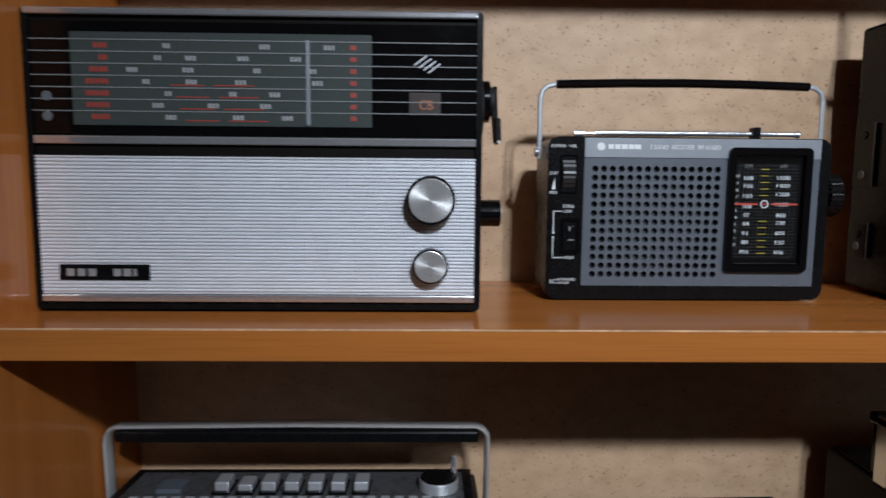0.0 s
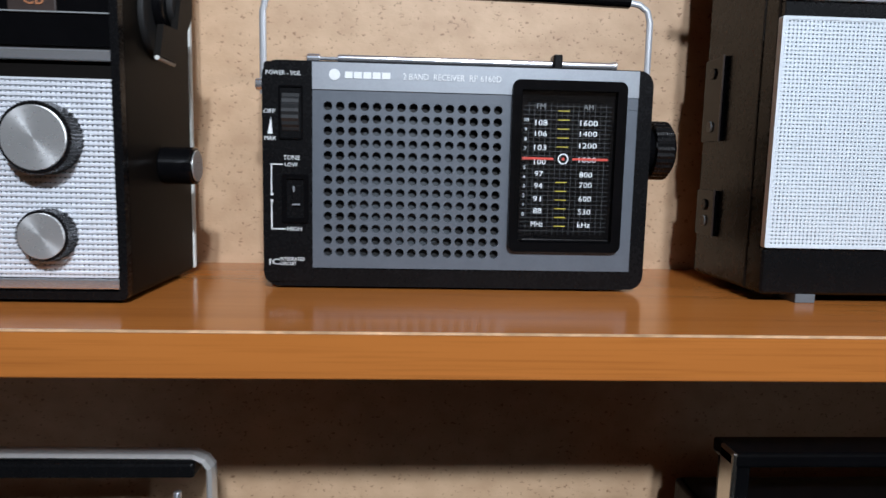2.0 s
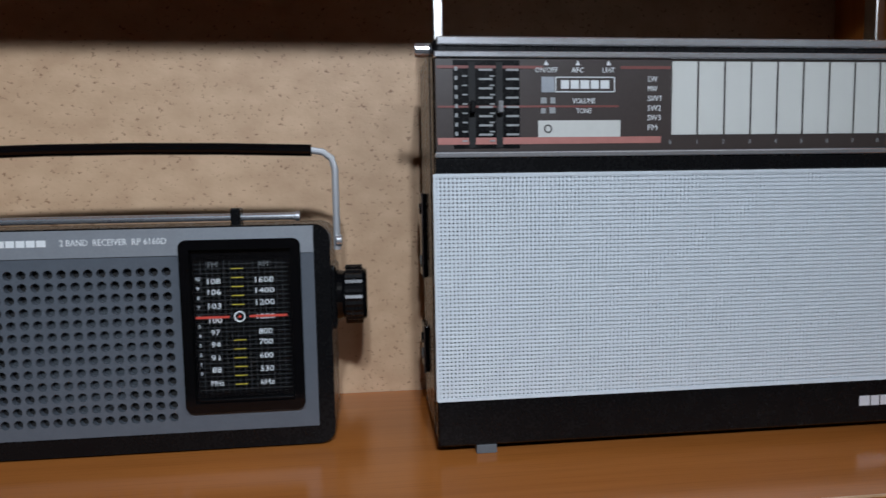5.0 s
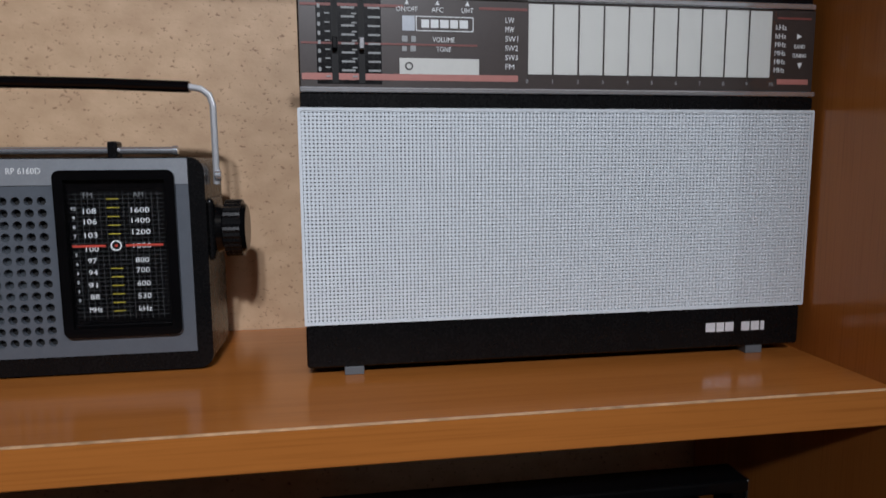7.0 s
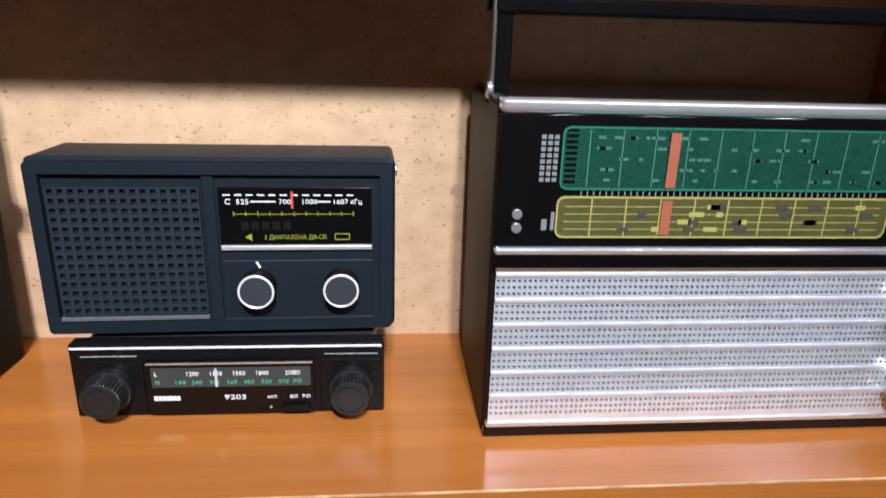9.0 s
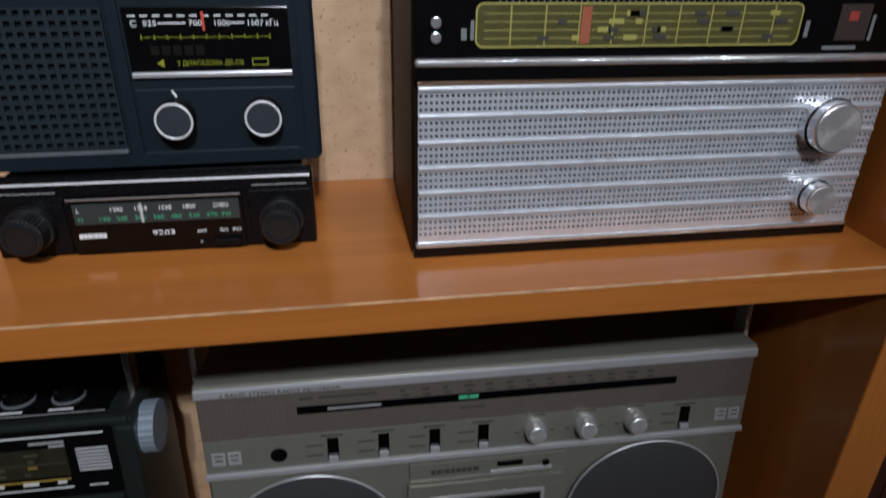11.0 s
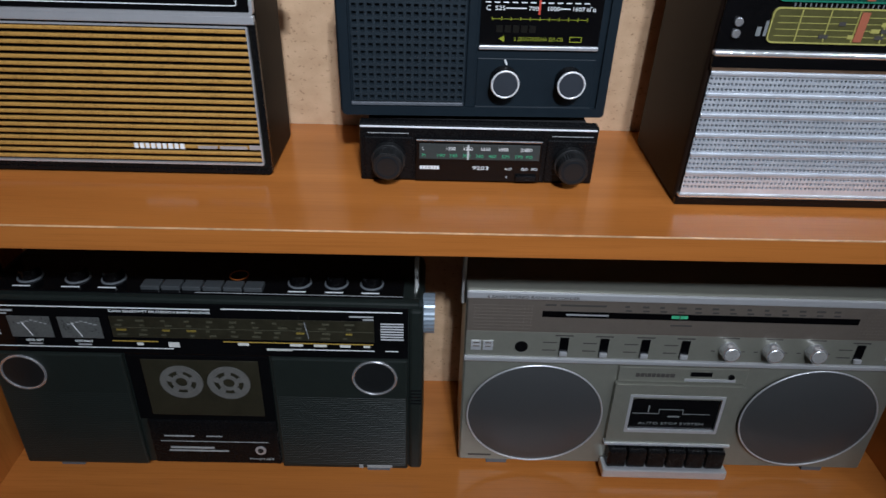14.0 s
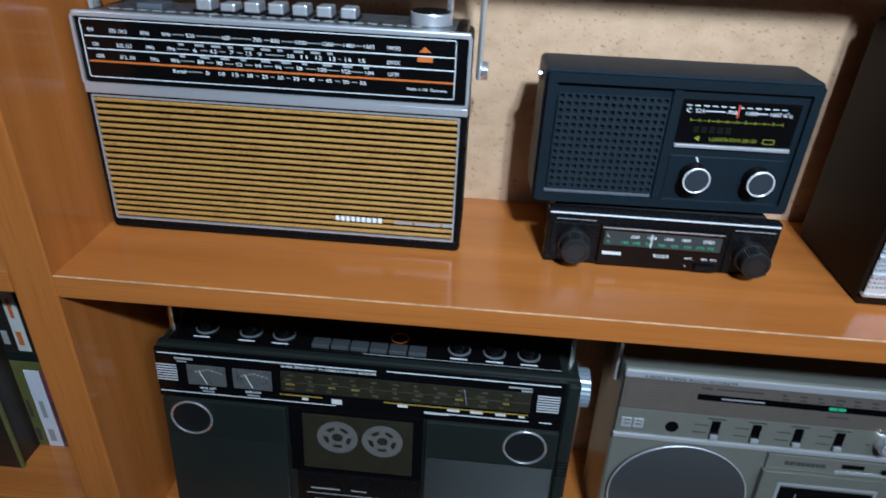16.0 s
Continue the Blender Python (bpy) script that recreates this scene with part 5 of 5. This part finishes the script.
# ---- champagne cassette recorder ----
def pale_recorder():
    t = thing("radio_cassette_recorder", pose(0.2035, 0.449, S3 + 0.003, -5, 0, -0.9), "champagne silver stereo radio cassette recorder with two round speakers", "cassette recorder")
    w, h = 428, 222
    part("body", mslab(0, w, 2, 84, 5, h - 2, 3, 2), CHAMPAGNE, t, "champagne silver plastic case")
    for x in (30, 370):
        part("foot", mbox(x, x + 22, 6, 24, -2.5, 7, 0.6), RUBBER, t)
    part("top_edge", mbox(-0.5, w + 0.5, -1.5, 20, h - 8, h, 2), CHAMPAGNE, t)
    part("top_trim", mbox(0, w, -3.5, 1, h - 10, h - 2.5, 1), TRIM, t, "bright upper trim")
    words("6 BAND STEREO RADIO RECORDER", 18, h - 8.6, 2.8, -3.5, DARKINK, t, 84)
    band = part("tuner_band", mbox(1, w - 1, -1.5, 3, 175, 212, 0.8), CHAMPDARK, t, "brown-silver tuner band")
    part("dial_slot", mbox(70, 363, -2.2, -1.2, 192.8, 199.4, 0.3), SOCKETBLACK, t)
    part("dial_gleam", mbars([(92, 131, 195.4, 197)], -2.2, 0.3), TRIM, t)
    part("dial_marker", mbars([(189, 204, 195, 198.2)], -2.3, 0.4), GREENINK, t, "green tuning marker")
    part("dial_needle", mbars([(196, 197, 193, 199)], -2.8, 0.4), DARKINK, t)
    rng = random.Random(4)
    for i in range(13):
        x = 145 + 16 * i
        part("scale_bar", mbars([(x, x + rng.choice((4, 6, 8)), 205, 207.2)], -1.5), DARKINK, band)
        part("scale_bar", mbars([(x + 1, x + 7, 200.8, 202.6)], -1.5), DARKINK, band)
    part("caption_bar", mbars([(72, 82, 205, 207), (86, 128, 205, 207), (190, 210, 186, 187.6)], -1.5), DARKINK, band)
    for x0 in (6, 366):
        plate("vent_grid", perforated(x0, x0 + 56, 178, 207, 16, 8, 1.6, 1.4, -1.9, -1.2), CHAMPDARK, band)
    strip = part("switch_strip", mbox(1, w - 1, -1.0, 3, 146, 175, 0.5), CHAMPAGNE, t)
    part("lower_trim", mbox(0, w, -3.2, 2, 140.8, 145.6, 0.8), TRIM, t, "bright trim line")
    for x in (6, 402):
        part("emblem_plate", mbars([(x, x + 9.5, 153, 164), (x + 11.5, x + 21, 153, 164)], -1.0, 0.5), TRIM, strip)
        part("emblem_line", mbars([(x + 2, x + 8, 157, 158.4), (x + 2, x + 8, 161, 162.4), (x + 13.5, x + 19, 157, 158.4), (x + 13.5, x + 19, 161, 162.4)], -1.5, 0.3), CHAMPDARK, strip)
    part("headphone_socket", mrod("y", -1.8, -0.6, 54, 158, 6.2, n=30, bevel=0.3), GLOSSBLACK, strip)
    for x in (94, 132, 171, 209, 375):
        s = part("slide_switch", mbox(x - 4.2, x + 4.2, -1.8, -0.6, 149, 169.5, 0.3), SOCKETBLACK, t)
        part("switch_tip", mbox(x - 3.6, x + 3.6, -4.5, -1.6, 149.5, 154, 0.6), TRIM, s, "silver switch tip")
        part("caption_bar", mbars([(x - 9, x + 8, 171, 172.4), (x - 20, x - 7, 163, 164.2), (x - 20, x - 7, 154, 155.2)], -1.0), DARKINK, s)
    for x in (250, 291, 332):
        k = part("control_knob", mrod("y", -11, -1, x, 161.5, 8.2, 9.2, n=44, bevel=0.8), CHROME, t, "silver control knob")
        part("knob_face", mrod("y", -0.4, 0.4, 0, 0, 6.6, n=40), SPUN, k).location = (x / 1000, -0.0112, 0.1615)
        part("caption_bar", mbars([(x - 8, x + 8, 173, 174.2), (x - 16, x - 12, 158, 159), (x + 12, x + 16, 158, 159)], -1.0), DARKINK, k)
    for x, zc in ((74, 74), (350, 76)):
        ring = part("speaker_ring", torus(x, zc, -2.2, 67.8, 0.9, 0.92, 72), TRIM, t, "bright speaker ring")
        bm = bmesh.new()
        n, m = 64, 7
        rows_v = []
        for j in range(1, m + 1):
            q = j / m
            rows_v.append([bm.verts.new(((x + 66.8 * q * math.cos(2 * math.pi * i / n)) / 1000, (-7.5 + 5.5 * q ** 3) / 1000, (zc + 0.92 * 66.8 * q * math.sin(2 * math.pi * i / n)) / 1000)) for i in range(n)])
        for a, b in zip(rows_v, rows_v[1:]):
            for i in range(n):
                bm.faces.new((a[i], a[(i + 1) % n], b[(i + 1) % n], b[i]))
        bm.faces.new(rows_v[0])
        bmesh.ops.recalc_face_normals(bm, faces=bm.faces)
        part("speaker_mesh", bm, SPEAKERMESH, ring, "dark grey domed speaker mesh", True)
    part("deck_plate", mbox(151, 277, -1.2, 3, 119, 137, 0.8), CHAMPAGNE, t)
    blocks(168, 125.6, 4.4, (3.8, 3.8, 1.5, 3.8, 3.6, 3.8, 3.8, 3.8, 4.6), 0.7, -1.2, DARKINK, t)
    part("counter_window", mbars([(221, 242, 127.6, 132.6)], -1.2, 0.4), GLOSSBLACK, t)
    part("counter_tray", mbars([(216, 266, 121.6, 124.4)], -1.2, 0.8), TRIM, t)
    part("counter_reset", mrod("y", -3, -1, 261, 128, 3, n=18, bevel=0.4), GLOSSBLACK, t)
    door = part("cassette_door", mring(149.5, 277, 42, 118, 17, 2, -5, 2), CHAMPAGNE, t, "silver cassette door")
    part("door_bevel", mring(166, 260.5, 57, 106, 3, 1, -5.4, -1), TRIM, door)
    win = part("door_window", mbox(168, 259, -2.8, -1.5, 59, 104.5), GLOSSBLACK, door, "black cassette window")
    part("window_mark", mbars([(172, 198, 80, 80.7), (198, 198.7, 80, 86), (198, 222, 85.6, 86.3), (222, 222.7, 80, 86), (222, 250, 80, 80.7), (187, 188.2, 82, 91), (208, 220, 76, 77.6)], -2.8), DIMINK, win)
    words("AUTO STOP SYSTEM", 180, 66, 3.0, -2.8, DIMINK, win, 66)
    part("door_lip", mbox(148.5, 278, -7, 1, 39.6, 42.6, 0.8), TRIM, t)
    for i in range(6):
        part("tape_key", mbox(153.5 + 20.2 * i, 172.5 + 20.2 * i, -13, 2, 15, 38, 2), BLACK, t, "black piano key")
    part("key_tray", mbox(149, 278, -17, 2, 4, 15, 1.5), TRIM, t, "pale tray under the keys")
    part("model_mark", mbars([(10, 34, 12, 14)], 2), DARKINK, t)
    for x in (-4, w):
        part("handle_leg", mbox(x, x + 4, 18, 34, h - 30, h + 84, 1), STRUTSOFT, t, "bright steel handle leg")
    part("handle_bar", mbox(-4, w + 4, 16, 36, h + 76, h + 88, 4, 3), CHAMPAGNE, t)
    return t


KEYGREY = surface("dark_grey_key", (0.05, 0.055, 0.058), 0.3, 0, 0.1, 90)
CONE = surface("tweeter_grey", (0.009, 0.01, 0.0105), 0.3, 0, 0.15, 90)
KNOBBLACK = surface("satin_black_knob", (0.012, 0.0125, 0.013), 0.3, 0, 0.1, 120, spec=0.5)
AMBER = surface("amber_print", (0.4, 0.26, 0.05), 0.5, 0, 0.2, 200)
PALEBAR = surface("pale_grey_bar", (0.5, 0.51, 0.52), 0.5, 0, 0.05, 200)
PALEYELLOW = surface("pale_yellow_print", (0.36, 0.33, 0.09), 0.5, 0, 0.1, 200)
GREENPALE = surface("pale_green_print", (0.035, 0.16, 0.11), 0.5, 0, 0.2, 200)
DARKSCALE = surface("dark_scale_plate", (0.034, 0.043, 0.043), 0.3, 0, 0.1, 60)
YELLOWGREEN = surface("yellow_green_print", (0.24, 0.26, 0.018), 0.5, 0, 0.15, 200)
YELLOWDIM = surface("dim_amber_print", (0.2, 0.145, 0.028), 0.5, 0, 0.2, 200)
CHROMESOFT = surface("satin_chrome_rim", (0.88, 0.89, 0.9), 0.28, 0.35, 0.05, 70)
STRUTSOFT = surface("satin_steel_strip", (0.74, 0.73, 0.7), 0.33, 0.55, 0.05, 60)
POLISHED = surface("polished_chrome", (0.88, 0.9, 0.93), 0.11, 0.8, 0.04, 50)
CHROMEGRILLE = surface("worn_chrome_sheet", (0.80, 0.84, 0.90), 0.22, 0.58, 0.12, 25, 0.0001)
surface_dim = surface("dim_scale_print", (0.06, 0.057, 0.036), 0.5, 0, 0.2, 200)
gold_radio()
blue_radio()
car_radio()
chrome_radio()
dark_recorder()
pale_recorder()


# ---- cases in the next bay ----
def cassette_case(x, z, tall, wide, spine, mark, label):
    t = thing("cassette_case", pose(x, 0.45, z), label, "cassette case", "cases in the side bay")
    w, h = wide * 1000, tall * 1000
    part("case", mbox(0, w, 0, 60, 0, h, 0.8), spine, t)
    part("spine_card", mbars([(1.2, w - 1.2, 3, h - 3)], 0, 0.2), spine, t)
    part("spine_mark", mbars([(w * 0.3, w * 0.7, h * 0.08, h * 0.24), (w * 0.35, w * 0.65, h * 0.4, h * 0.62)], -0.2), mark, t)
    return t


WHITECASE = surface("white_case_plastic", (0.68, 0.7, 0.76), 0.35, 0, 0.06, 90)
BROWNCASE = surface("dark_case_plastic", (0.02, 0.014, 0.011), 0.4, 0, 0.2, 90)
OLIVECASE = surface("olive_case_card", (0.12, 0.12, 0.035), 0.5, 0, 0.2, 60)
PURPLECASE = surface("purple_brown_case", (0.16, 0.05, 0.07), 0.4, 0, 0.15, 90)
CS = 0.605
u = -0.336
for wide, mat, mark, label in ((0.016, WHITECASE, GREYINK, "white cassette case standing in the side bay"), (0.008, PURPLECASE, DARKINK, "purple-brown cassette case standing in the side bay"),
                               (0.016, WHITECASE, GREYINK, "white cassette case standing in the side bay"), (0.012, OLIVECASE, DARKINK, "olive cassette case standing in the side bay"),
                               (0.02, BROWNCASE, GREENBLACK, "dark cassette case standing in the side bay"), (0.02, BROWNCASE, GREENBLACK, "dark cassette case standing in the side bay")):
    u -= wide
    cassette_case(u, CS, 0.104, wide - 0.0006, mat, mark, label)
box_thing = thing("flat_box", pose(-0.436, 0.449, CS + 0.104), "dark green flat box lying on cassette cases", "box")
part("lid", mbox(0, 100, 0, 90, 12, 24, 1), GREENBLACK, box_thing)
part("base", mbox(1, 99, 1, 89, 0, 12, 1), OLIVECASE, box_thing)
u = -0.330
for wide, mat, mark in ((0.013, CREAM, ORANGEINK), (0.016, BROWNCASE, GREYINK), (0.013, CREAM, ORANGEINK), (0.016, BROWNCASE, GREYINK)):
    u -= wide
    cassette_case(u, CS + 0.128, 0.1, wide - 0.0006, mat, mark, "cream cassette case with orange print" if mat is CREAM else "dark brown cassette case on the box")
for i in range(14):
    b = thing("book", pose(RX + 0.048 + 0.018 * i, 0.41, S3 + 0.02), "dark reddish-brown book standing in the side bay", "book", "books in the side bay")
    hh = 190 + 6 * (i * 7 % 5)
    part("cover", mbox(0, 17, 0, 120, 0, hh, 1.5), surface("red_brown_cover", (0.04 + 0.005 * (i % 3), 0.013, 0.008), 0.45, 0, 0.2, 90) if i < 3 else BROWNCASE, b)
    part("spine_band", mbars([(1, 16, hh - 30, hh - 26), (1, 16, 20, 24)], 0, 0.3), BROWNFACE, b)
black_box = thing("storage_box", pose(-0.482, 0.418, CS), "tall black box with an olive edge standing in the side bay", "box")
part("body", mbox(0, 96, 0, 120, 0, 196, 1.5), BROWNCASE, black_box, "black card box")
part("edge_strip", mbox(96, 99, 0, 4, 0, 194, 0.8), OLIVECASE, black_box, "olive edge strip")
